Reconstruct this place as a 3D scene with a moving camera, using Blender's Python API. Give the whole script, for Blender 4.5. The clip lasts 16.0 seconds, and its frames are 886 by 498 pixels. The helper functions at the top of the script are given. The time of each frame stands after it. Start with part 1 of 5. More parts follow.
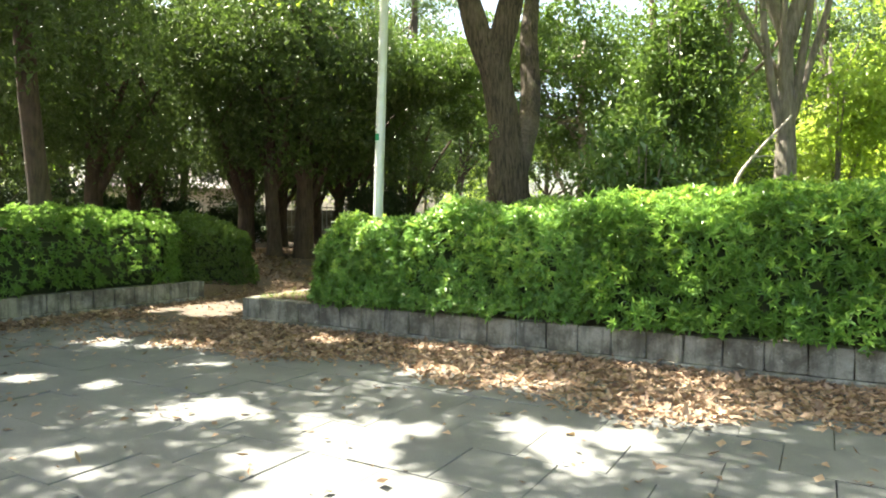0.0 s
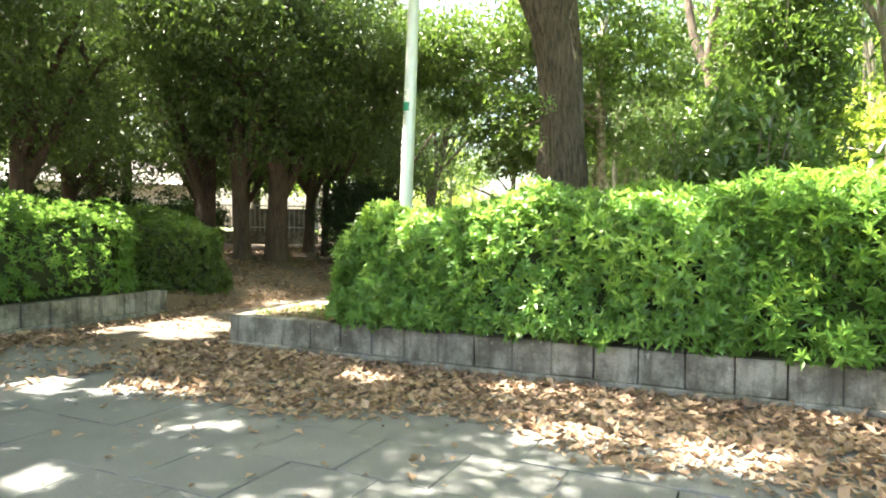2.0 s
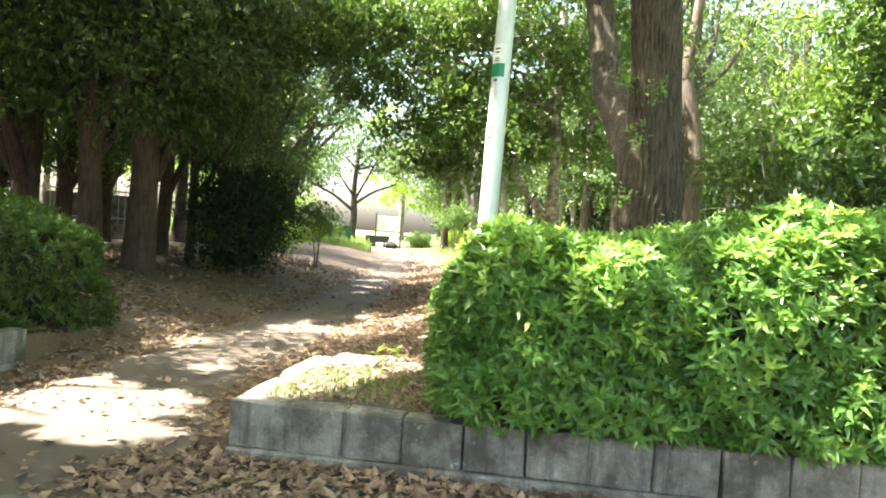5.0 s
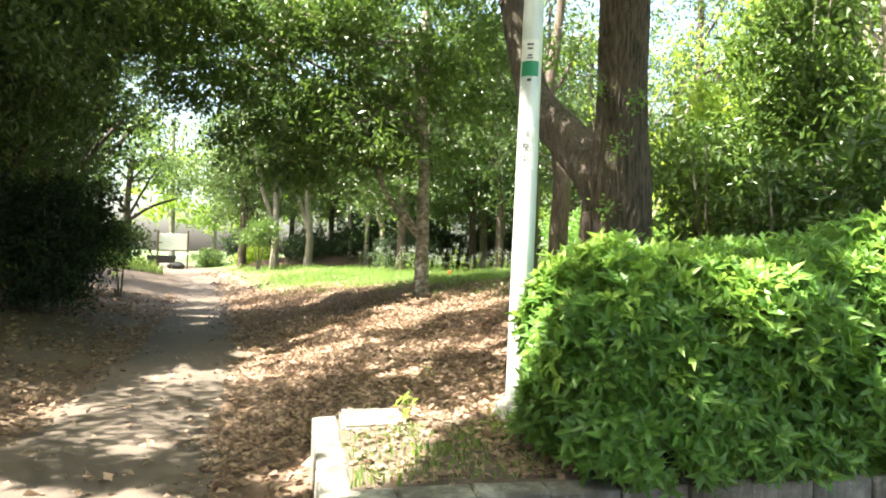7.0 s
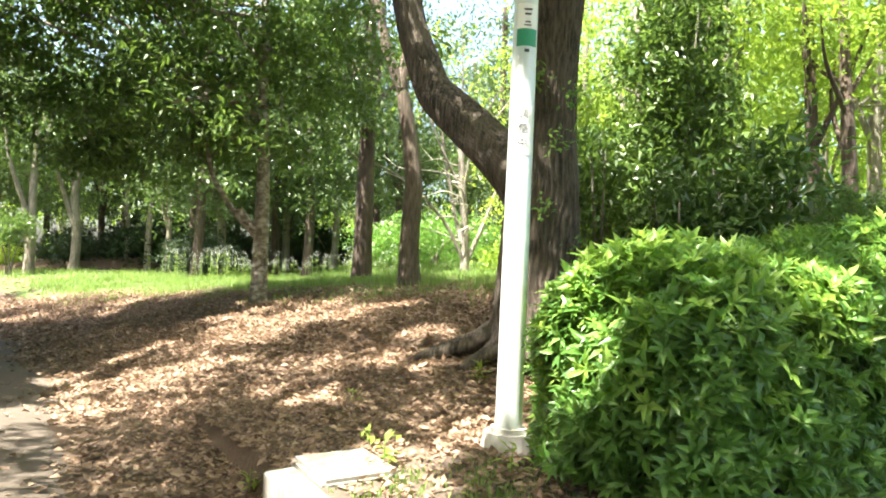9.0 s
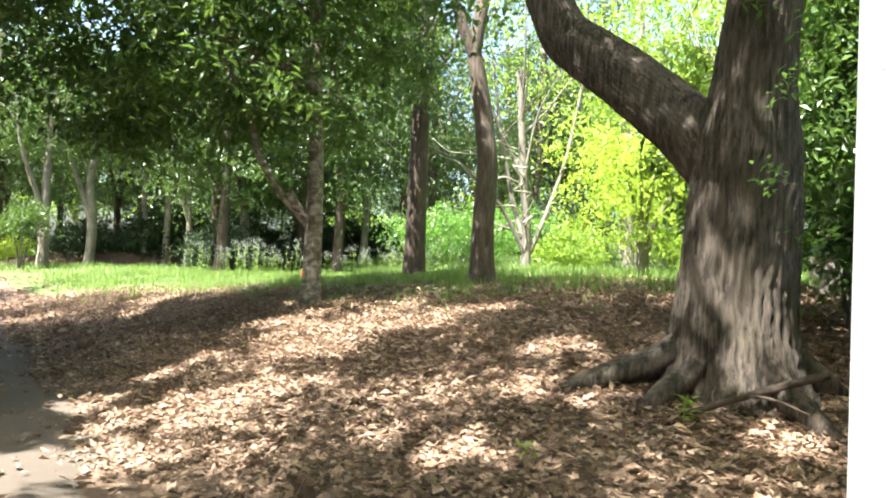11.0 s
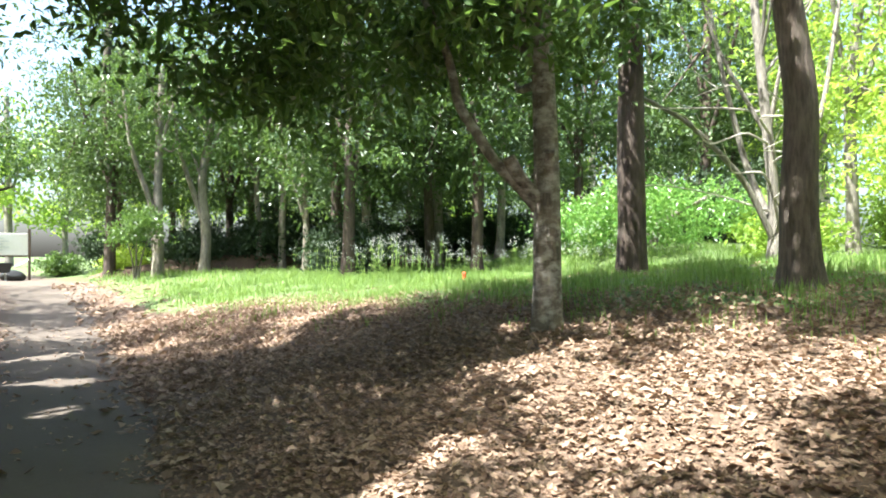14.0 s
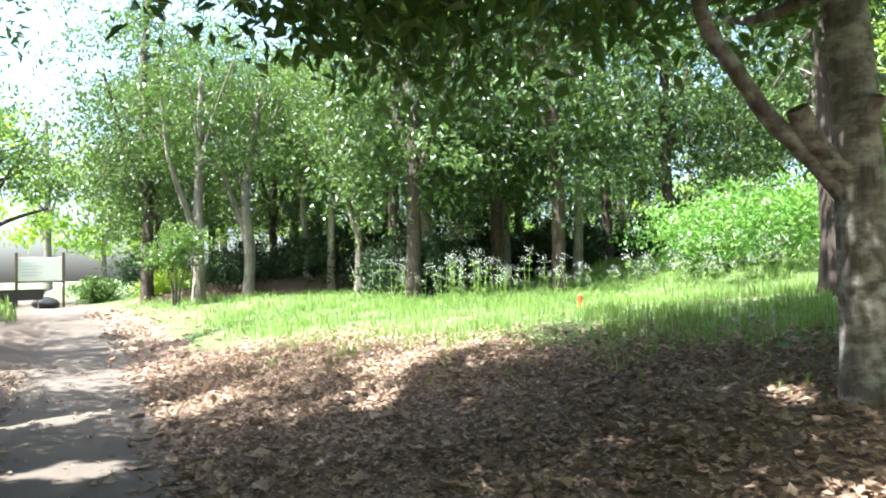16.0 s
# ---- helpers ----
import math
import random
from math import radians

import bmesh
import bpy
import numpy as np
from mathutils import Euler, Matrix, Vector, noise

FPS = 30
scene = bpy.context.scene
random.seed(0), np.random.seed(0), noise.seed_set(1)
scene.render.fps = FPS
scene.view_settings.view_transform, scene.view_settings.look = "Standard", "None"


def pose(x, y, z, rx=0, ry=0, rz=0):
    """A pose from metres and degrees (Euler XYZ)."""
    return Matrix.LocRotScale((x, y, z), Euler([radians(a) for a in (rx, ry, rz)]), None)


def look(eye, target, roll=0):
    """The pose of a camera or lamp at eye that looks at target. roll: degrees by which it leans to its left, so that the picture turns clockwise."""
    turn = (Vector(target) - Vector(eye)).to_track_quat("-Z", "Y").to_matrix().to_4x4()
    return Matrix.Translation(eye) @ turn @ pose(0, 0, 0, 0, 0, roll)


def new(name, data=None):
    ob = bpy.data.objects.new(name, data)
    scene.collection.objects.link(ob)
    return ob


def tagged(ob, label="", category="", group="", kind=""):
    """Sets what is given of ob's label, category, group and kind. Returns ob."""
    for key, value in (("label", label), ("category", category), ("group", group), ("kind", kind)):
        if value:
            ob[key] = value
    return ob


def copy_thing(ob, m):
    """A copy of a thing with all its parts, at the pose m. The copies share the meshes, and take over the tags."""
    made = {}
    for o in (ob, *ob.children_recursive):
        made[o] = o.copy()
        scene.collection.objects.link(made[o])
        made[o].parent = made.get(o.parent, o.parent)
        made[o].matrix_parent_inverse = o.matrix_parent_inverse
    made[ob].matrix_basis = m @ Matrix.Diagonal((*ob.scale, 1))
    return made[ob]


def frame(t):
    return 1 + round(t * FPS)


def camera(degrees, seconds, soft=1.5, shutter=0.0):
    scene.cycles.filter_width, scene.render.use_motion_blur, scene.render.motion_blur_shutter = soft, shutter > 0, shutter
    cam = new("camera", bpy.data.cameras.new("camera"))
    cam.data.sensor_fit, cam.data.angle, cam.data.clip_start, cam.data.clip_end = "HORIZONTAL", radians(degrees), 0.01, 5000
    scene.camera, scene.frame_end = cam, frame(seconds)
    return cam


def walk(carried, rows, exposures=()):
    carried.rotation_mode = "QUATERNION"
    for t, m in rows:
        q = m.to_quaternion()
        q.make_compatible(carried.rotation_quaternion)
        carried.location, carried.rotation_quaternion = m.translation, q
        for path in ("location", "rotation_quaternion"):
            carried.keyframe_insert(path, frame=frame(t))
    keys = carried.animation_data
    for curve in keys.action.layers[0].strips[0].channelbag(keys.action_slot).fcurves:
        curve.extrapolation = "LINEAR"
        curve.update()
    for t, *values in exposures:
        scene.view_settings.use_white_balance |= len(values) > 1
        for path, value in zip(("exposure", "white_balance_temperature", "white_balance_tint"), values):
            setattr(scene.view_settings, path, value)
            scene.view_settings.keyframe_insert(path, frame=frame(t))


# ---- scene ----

# camera and its walk
cam = camera(67.8, 16.0, soft=1.9)
PATH = [
    (0, (0.153, 0.364, 1.501), (0.128, 2.362, 1.425), 0.3),
    (0.5, (-0.294, 0.798, 1.446), (-0.344, 2.797, 1.411), 0.2),
    (1, (-0.581, 1.457, 1.331), (-0.748, 3.45, 1.291), 0.1),
    (1.5, (-0.874, 2.049, 1.391), (-0.871, 4.048, 1.33), 0.0),
    (2, (-1.155, 2.693, 1.377), (-1.011, 4.687, 1.314), 0.7),
    (2.5, (-1.455, 3.37, 1.384), (-1.284, 5.362, 1.31), 1.0),
    (3, (-1.779, 3.965, 1.377), (-1.46, 5.938, 1.323), 2.0),
    (3.5, (-2.156, 4.569, 1.363), (-1.814, 6.539, 1.316), 2.1),
    (3.7, (-2.296, 4.78, 1.392), (-1.927, 6.745, 1.35), 2.2),
    (5.8, (-3.975, 6.729, 1.512), (-2.995, 8.473, 1.48), 2.9),
    (6, (-4.083, 6.918, 1.489), (-3.054, 8.633, 1.465), 2.3),
    (6.5, (-4.392, 7.379, 1.489), (-3.221, 9.001, 1.484), 2.0),
    (7, (-4.655, 7.778, 1.504), (-3.327, 9.274, 1.527), 1.5),
    (7.5, (-4.784, 8.24, 1.519), (-3.33, 9.612, 1.559), 1.1),
    (8, (-4.945, 8.645, 1.511), (-3.372, 9.878, 1.571), 0.9),
    (8.2, (-4.954, 8.776, 1.487), (-3.34, 9.954, 1.555), 1.1),
    (10.3, (-4.289, 10.506, 1.393), (-2.455, 11.304, 1.413), 2.9),
    (10.5, (-4.204, 10.665, 1.383), (-2.393, 11.514, 1.406), 2.6),
    (11, (-3.883, 11.163, 1.391), (-2.149, 12.157, 1.437), 2.2),
    (11.5, (-3.652, 11.656, 1.408), (-1.913, 12.643, 1.45), 2.4),
    (12, (-3.321, 12.213, 1.377), (-1.657, 13.323, 1.405), 1.8),
    (12.5, (-2.968, 12.852, 1.399), (-1.323, 13.99, 1.414), 1.3),
    (13, (-2.61, 13.444, 1.409), (-0.991, 14.618, 1.422), 0.3),
    (13.5, (-2.361, 14.021, 1.427), (-0.755, 15.213, 1.438), 0.2),
    (14, (-2.035, 14.565, 1.439), (-0.451, 15.785, 1.456), -0.2),
    (14.5, (-1.756, 15.2, 1.445), (-0.217, 16.476, 1.423), -0.1),
    (15, (-1.41, 15.779, 1.463), (0.067, 17.126, 1.417), -0.7),
    (15.5, (-1.214, 16.379, 1.47), (0.28, 17.708, 1.527), -0.8),
    (16, (-0.83, 17.0, 1.479), (0.694, 18.293, 1.55), -1.2),
]
walk(cam, [(t, look(eye, target, roll)) for t, eye, target, roll in PATH],
     exposures=[(0.0, 2.72, 7000.0, 4.0), (1.5, 3.22, 7000.0, 5.5), (3.7, 3.47, 6600.0, 6.0), (5.8, 3.0, 6650.0, 6.0), (8.2, 2.73, 6700.0, 6.0), (10.3, 2.65, 6300.0, 7.0), (13.0, 2.4, 6000.0, 6.0), (16.0, 2.67, 5700.0, 5.0)])

# world, sun
SUN_FROM = Vector((-0.44, 0.16, 0.88)).normalized()
SUN_EL = math.asin(SUN_FROM.z)
SUN_AZ = math.atan2(SUN_FROM.x, SUN_FROM.y)
world = bpy.data.worlds.new("sky")
scene.world = world
world.use_nodes = True
wt = world.node_tree
sky = wt.nodes.new("ShaderNodeTexSky")
sky.sky_type = "NISHITA"
sky.sun_disc = False
sky.sun_elevation = SUN_EL
sky.sun_rotation = SUN_AZ
sky.dust_density = 5.0
wt.links.new(sky.outputs[0], wt.nodes["Background"].inputs[0])
wt.nodes["Background"].inputs[1].default_value = 0.115
sun = bpy.data.lights.new("sun", "SUN")
sun.energy, sun.angle, sun.color = 5.0, radians(0.6), (1.0, 0.95, 0.86)
sun_ob = new("sun", sun)
sun_ob.matrix_world = look(SUN_FROM * 60, (0, 0, 0))


# materials
class Mat:
    """A node material under construction."""

    def __init__(self, name, rough=0.8):
        self.m = bpy.data.materials.new(name)
        self.m.use_nodes = True
        self.t = self.m.node_tree
        self.b = self.t.nodes["Principled BSDF"]
        self.b.inputs["Roughness"].default_value = rough
        self.out = self.t.nodes["Material Output"]

    def node(self, kind, **inputs):
        n = self.t.nodes.new("ShaderNode" + kind)
        for k, v in inputs.items():
            key = int(k[1:]) if k[0] == "i" and k[1:].isdigit() else k.replace("_", " ")
            if hasattr(v, "is_output"):
                self.t.links.new(v, n.inputs[key])
            else:
                n.inputs[key].default_value = v
        return n

    def link(self, a, b):
        self.t.links.new(a, b)

    def where(self):
        return self.node("NewGeometry").outputs["Position"]

    def local(self):
        return self.node("TexCoord").outputs["Object"]

    def noise(self, scale, vector, detail=4.0, rough=0.6, stretch=None):
        if stretch:
            mp = self.node("Mapping", Vector=vector)
            mp.inputs["Scale"].default_value = stretch
            vector = mp.outputs[0]
        return self.node("TexNoise", Scale=scale, Vector=vector, Detail=detail, Roughness=rough).outputs["Fac"]

    def ramp(self, fac, *stops):
        r = self.t.nodes.new("ShaderNodeValToRGB")
        els = r.color_ramp.elements
        while len(els) < len(stops):
            els.new(0.5)
        for e, (p, c) in zip(els, stops):
            e.position, e.color = p, (*c, 1)
        self.link(fac, r.inputs[0])
        return r.outputs[0]

    def mix(self, fac, a, b, how="MIX"):
        n = self.t.nodes.new("ShaderNodeMix")
        n.data_type, n.blend_type = "RGBA", how
        for sock, v in ((n.inputs["Factor"], fac), (n.inputs[6], a), (n.inputs[7], b)):
            if hasattr(v, "is_output"):
                self.link(v, sock)
            else:
                sock.default_value = v if isinstance(v, float) else (*v, 1)
        return n.outputs[2]

    def color(self, c):
        if hasattr(c, "is_output"):
            self.link(c, self.b.inputs["Base Color"])
        else:
            self.b.inputs["Base Color"].default_value = (*c, 1)
        return self

    def bump(self, height, strength=0.4, distance=0.01):
        n = self.node("Bump", Height=height, Strength=strength, Distance=distance)
        self.link(n.outputs[0], self.b.inputs["Normal"])
        return self


def leaf_mat(name, dark, mid, light, through_col, gloss=0.45, amount=0.35):
    """Leaves: colour varies leaf by leaf, light passes through them."""
    k = Mat(name, gloss)
    isl = k.node("NewGeometry").outputs["Random Per Island"]
    big = k.noise(0.9, k.where(), 2.0)
    f = k.node("Math", i0=isl, i1=0.65)
    f.operation = "MULTIPLY"
    f2 = k.node("Math", i0=big, i1=0.35)
    f2.operation = "MULTIPLY"
    f3 = k.node("Math", i0=f.outputs[0], i1=f2.outputs[0])
    f3.operation = "ADD"
    c = k.ramp(f3.outputs[0], (0.05, dark), (0.45, mid), (0.92, light))
    k.color(c)
    tr = k.node("BsdfTranslucent")
    tint = k.mix(0.6, c, through_col)
    k.link(tint, tr.inputs[0])
    ms = k.node("MixShader", i0=amount)
    k.link(k.b.outputs[0], ms.inputs[1])
    k.link(tr.outputs[0], ms.inputs[2])
    k.link(ms.outputs[0], k.out.inputs[0])
    return k.m


def bark_mat(name, dark, light, scale=1.0, moss=0.0, spots=None, run=0.16, cut=(0.34, 0.62)):
    k = Mat(name, 0.9)
    p = k.local()
    ridge = k.noise(22 * scale, p, 6.0, 0.65, (1, 1, run))
    fine = k.noise(90 * scale, p, 4.0, 0.7, (1, 1, 0.4))
    patch = k.noise(2.2, p, 3.0)
    c = k.ramp(ridge, (cut[0], dark), (cut[1], light))
    c = k.mix(k.ramp(fine, (0.35, (0, 0, 0)), (0.7, (0.6, 0.6, 0.6))), c, tuple(v * 0.6 for v in light))
    c = k.mix(k.ramp(patch, (0.45, (0, 0, 0)), (0.75, (0.45, 0.45, 0.45))), c, tuple(min(1, v * 1.45) for v in light))
    if moss:
        c = k.mix(k.ramp(k.noise(3.1, p, 4.0), (0.5, (0, 0, 0)), (0.8, (moss,) * 3)), c, (0.12, 0.14, 0.06))
    if spots:
        c = k.mix(k.ramp(k.noise(7.0, p, 4.0, 0.6, (1, 1, 1.6)), (0.45, (0, 0, 0)), (0.64, (0.75, 0.75, 0.75))), c, spots)
    k.color(c)
    k.bump(k.mix(0.3, ridge, fine), 1.0, 0.035)
    return k.m


def stone_mat():
    """Weathered grey kerb blocks, streaked and stained from the top."""
    k = Mat("kerb_stone", 0.92)
    p = k.where()
    rnd = k.node("ObjectInfo").outputs["Random"]
    grain = k.noise(60, p, 5.0, 0.7)
    cloud = k.noise(3.5, p, 4.0)
    streak = k.noise(9, p, 5.0, 0.65, (1, 1, 0.12))
    c = k.ramp(grain, (0.3, (0.2, 0.182, 0.148)), (0.7, (0.37, 0.338, 0.28)))
    c = k.mix(k.ramp(rnd, (0.0, (0.0,) * 3), (1.0, (0.4,) * 3)), c, (0.20, 0.20, 0.19))
    c = k.mix(k.ramp(cloud, (0.4, (0,) * 3), (0.7, (0.55,) * 3)), c, (0.40, 0.385, 0.34))
    c = k.mix(k.ramp(streak, (0.47, (0,) * 3), (0.65, (0.75,) * 3)), c, (0.06, 0.057, 0.05))
    c = k.mix(k.ramp(k.noise(2.3, p, 6.0, 0.7), (0.43, (0,) * 3), (0.6, (0.85,) * 3)), c, (0.075, 0.066, 0.05))
    c = k.mix(k.ramp(k.noise(14, p, 3.0), (0.66, (0,) * 3), (0.74, (0.5,) * 3)), c, (0.55, 0.53, 0.47))
    k.color(c).bump(k.mix(0.4, grain, cloud), 0.55, 0.008)
    return k.m


def slab_mat():
    k = Mat("paving_slab", 0.85)
    p = k.where()
    rnd = k.node("ObjectInfo").outputs["Random"]
    grain = k.noise(85, p, 5.0, 0.75)
    stain = k.noise(1.6, p, 5.0, 0.6)
    c = k.ramp(grain, (0.3, (0.095, 0.097, 0.096)), (0.72, (0.172, 0.173, 0.168)))
    c = k.mix(k.ramp(rnd, (0.0, (0,) * 3), (1.0, (0.45,) * 3)), c, (0.135, 0.135, 0.135))
    c = k.mix(k.ramp(stain, (0.45, (0,) * 3), (0.7, (0.5,) * 3)), c, (0.08, 0.08, 0.076))
    c = k.mix(k.ramp(k.noise(5.5, p, 3.0), (0.62, (0,) * 3), (0.72, (0.35,) * 3)), c, (0.27, 0.255, 0.2))
    k.color(c).bump(k.mix(0.5, grain, stain), 0.4, 0.006)
    return k.m


def ground_mat(name, a, b, c3, scale=1.0, relief=0.02):
    k = Mat(name, 0.97)
    p = k.where()
    fine = k.noise(38 * scale, p, 6.0, 0.75)
    mid = k.noise(6 * scale, p, 5.0, 0.65)
    big = k.noise(0.7, p, 4.0, 0.6)
    c = k.ramp(fine, (0.32, a), (0.68, b))
    c = k.mix(k.ramp(mid, (0.42, (0,) * 3), (0.68, (0.6,) * 3)), c, c3)
    c = k.mix(k.ramp(big, (0.4, (0,) * 3), (0.75, (0.45,) * 3)), c, tuple(v * 0.55 for v in a))
    k.color(c).bump(k.mix(0.5, fine, mid), 0.7, relief)
    return k.m


def plain_mat(name, col, rough=0.6, metal=0.0, wear=0.25, wear_col=None, scale=8.0):
    k = Mat(name, rough)
    p = k.local()
    k.b.inputs["Metallic"].default_value = metal
    f = k.noise(scale, p, 5.0, 0.65)
    g = k.noise(scale * 7, p, 4.0, 0.7)
    c = k.mix(k.ramp(f, (0.45, (0,) * 3), (0.7, (wear,) * 3)), col, wear_col or tuple(v * 0.55 for v in col))
    c = k.mix(k.ramp(g, (0.5, (0,) * 3), (0.75, (wear * 0.6,) * 3)), c, tuple(v * 0.7 for v in col))
    k.color(c).bump(g, 0.15, 0.004)
    return k.m


M_BARK_OAK = bark_mat("bark_furrowed", (0.016, 0.012, 0.009), (0.135, 0.105, 0.08), 1.35, 0.1, None, 0.13, (0.42, 0.60))
M_BARK_DARK = bark_mat("bark_dark", (0.026, 0.019, 0.015), (0.105, 0.073, 0.056), 1.0, 0.1)
M_BARK_BROWN = bark_mat("bark_brown", (0.035, 0.026, 0.02), (0.17, 0.13, 0.1), 1.1, 0.15)
M_BARK_GREY = bark_mat("bark_grey", (0.07, 0.06, 0.05), (0.25, 0.22, 0.18), 1.2, 0.3)
M_BARK_PALE = bark_mat("bark_pale", (0.08, 0.066, 0.05), (0.30, 0.26, 0.21), 1.2, 0.15)
M_BARK_MOTTLED = bark_mat("bark_mottled", (0.07, 0.056, 0.045), (0.23, 0.19, 0.15), 1.0, 0.0, (0.56, 0.52, 0.45))
M_DEADWOOD = bark_mat("deadwood", (0.26, 0.23, 0.19), (0.55, 0.50, 0.43), 1.6)
M_LEAF_DARK = leaf_mat("leaf_evergreen", (0.026, 0.048, 0.015), (0.047, 0.084, 0.025), (0.1, 0.15, 0.042), (0.21, 0.33, 0.05), 0.4, 0.25)
M_LEAF_MID = leaf_mat("leaf_broad", (0.03, 0.06, 0.014), (0.058, 0.11, 0.024), (0.125, 0.19, 0.045), (0.26, 0.42, 0.06), 0.38, 0.28)
M_LEAF_LIGHT = leaf_mat("leaf_fresh", (0.09, 0.16, 0.025), (0.17, 0.27, 0.04), (0.27, 0.37, 0.06), (0.5, 0.65, 0.08), 0.5, 0.48)
# near-black holly leaf; on the undergrowth its darkness is painted shade
M_LEAF_HOLLY_SHADE = leaf_mat("leaf_holly_shade", (0.012, 0.026, 0.01), (0.024, 0.046, 0.017), (0.04, 0.065, 0.022), (0.1, 0.18, 0.03), 0.7, 0.14)
M_LEAF_SOFT = leaf_mat("leaf_soft", (0.035, 0.065, 0.02), (0.07, 0.12, 0.035), (0.14, 0.2, 0.065), (0.34, 0.48, 0.1), 0.35, 0.34)
M_LEAF_YELLOW = leaf_mat("leaf_yellow_green", (0.2, 0.3, 0.04), (0.3, 0.42, 0.055), (0.42, 0.52, 0.09), (0.62, 0.75, 0.1), 0.5, 0.5)
M_LEAF_HEDGE = leaf_mat("leaf_hedge", (0.04, 0.1, 0.022), (0.09, 0.2, 0.038), (0.2, 0.34, 0.075), (0.36, 0.58, 0.1), 0.34, 0.36)
M_LEAF_SHOOT = leaf_mat("leaf_shoot", (0.12, 0.24, 0.04), (0.22, 0.38, 0.06), (0.38, 0.52, 0.12), (0.5, 0.68, 0.12), 0.36, 0.4)
M_LEAF_GLOSSY = leaf_mat("leaf_glossy", (0.03, 0.065, 0.02), (0.06, 0.115, 0.035), (0.12, 0.18, 0.06), (0.25, 0.4, 0.06), 0.24, 0.22)
M_GRASS = leaf_mat("grass_blade", (0.06, 0.11, 0.025), (0.13, 0.22, 0.05), (0.27, 0.35, 0.1), (0.4, 0.56, 0.11), 0.55, 0.4)
M_DEADLEAF = leaf_mat("dead_leaf", (0.1, 0.062, 0.04), (0.23, 0.147, 0.096), (0.42, 0.3, 0.21), (0.5, 0.33, 0.18), 0.7, 0.12)
M_PETAL = leaf_mat("petal", (0.36, 0.38, 0.33), (0.5, 0.52, 0.46), (0.68, 0.68, 0.64), (0.7, 0.72, 0.66), 0.6, 0.3)
M_STONE = stone_mat()
M_SLAB = slab_mat()
M_LITTER = ground_mat("leaf_mould", (0.08, 0.052, 0.034), (0.2, 0.135, 0.09), (0.13, 0.082, 0.055), 1.0, 0.03)
M_SOIL = ground_mat("bare_soil", (0.07, 0.05, 0.037), (0.16, 0.115, 0.085), (0.11, 0.08, 0.058), 1.0, 0.02)
M_TURF = ground_mat("turf_soil", (0.06, 0.09, 0.025), (0.12, 0.18, 0.05), (0.13, 0.15, 0.055), 1.0, 0.03)
M_ASPHALT = ground_mat("path_surface", (0.076, 0.059, 0.046), (0.148, 0.117, 0.092), (0.112, 0.083, 0.061), 2.0, 0.014)
M_JOINT = ground_mat("joint_sand", (0.07, 0.067, 0.06), (0.14, 0.132, 0.115), (0.1, 0.095, 0.08), 2.0, 0.006)
# hedge core: twig brown and green with the inner shade in the colour
M_TWIG_SHADE = plain_mat("twig_shade", (0.03, 0.045, 0.016), 0.95, 0, 0.5, (0.05, 0.04, 0.025), 14)
M_POLE = plain_mat("pole_paint", (0.66, 0.70, 0.68), 0.34, 0.15, 0.3, (0.42, 0.42, 0.38), 5)
M_CONCRETE = plain_mat("concrete", (0.5, 0.48, 0.44), 0.9, 0, 0.4, (0.3, 0.28, 0.25), 12)
M_PAPER = plain_mat("sticker_white", (0.82, 0.82, 0.79), 0.5, 0, 0.15)
M_GREENPLATE = plain_mat("plate_green", (0.02, 0.24, 0.12), 0.4, 0, 0.15)
M_INK = plain_mat("ink", (0.06, 0.06, 0.065), 0.7, 0, 0.1)
M_RED = plain_mat("post_red", (0.62, 0.07, 0.02), 0.5, 0, 0.2)
M_WHITEWALL = plain_mat("wall_render", (0.36, 0.35, 0.33), 0.85, 0, 0.25, (0.45, 0.43, 0.39), 1.2)
M_ROOF = plain_mat("roof_tile", (0.09, 0.075, 0.07), 0.7, 0, 0.3, None, 4)
M_GLASS = plain_mat("window_dark", (0.03, 0.035, 0.04), 0.08, 0, 0.05)
M_FENCE = plain_mat("fence_metal", (0.55, 0.57, 0.56), 0.45, 0.3, 0.2)
M_BOARDWOOD = plain_mat("board_timber", (0.10, 0.07, 0.05), 0.8, 0, 0.3)
M_BOARDFACE = plain_mat("board_face", (0.72, 0.72, 0.66), 0.5, 0, 0.15)
M_BLACK = plain_mat("black_plastic", (0.03, 0.03, 0.033), 0.5, 0, 0.2)
M_BINGREEN = plain_mat("bin_green", (0.03, 0.10, 0.05), 0.5, 0, 0.2)


# building helpers
def mesh_np(name, verts, faces):
    """A mesh from an array of places and an array of faces with one number of corners."""
    verts, faces = np.asarray(verts, np.float32), np.asarray(faces, np.int32)
    me = bpy.data.meshes.new(name)
    n, k = faces.shape
    me.vertices.add(len(verts))
    me.vertices.foreach_set("co", verts.ravel())
    me.loops.add(n * k)
    me.loops.foreach_set("vertex_index", faces.ravel())
    me.polygons.add(n)
    me.polygons.foreach_set("loop_start", np.arange(0, n * k, k, dtype=np.int32))
    me.update(calc_edges=True)
    smooth(me, False)
    return me


def smooth(me, on=True):
    me.polygons.foreach_set("use_smooth", np.full(len(me.polygons), on))
    return me


def held(name, data, material, parent=None, label="", at=None):
    """A mesh object with its material, under a thing where one is given."""
    if material is not None and not data.materials:
        data.materials.append(material)
    ob = new(name, data)
    if at is not None:
        ob.location = at
    if parent is not None:
        ob.parent = parent
    if label:
        ob["label"] = label
    return ob


def part(name, bm, material, parent, label="", at=None):
    me = bpy.data.meshes.new(name)
    bm.normal_update()
    bm.to_mesh(me)
    bm.free()
    return held(name, me, material, parent, label, at)


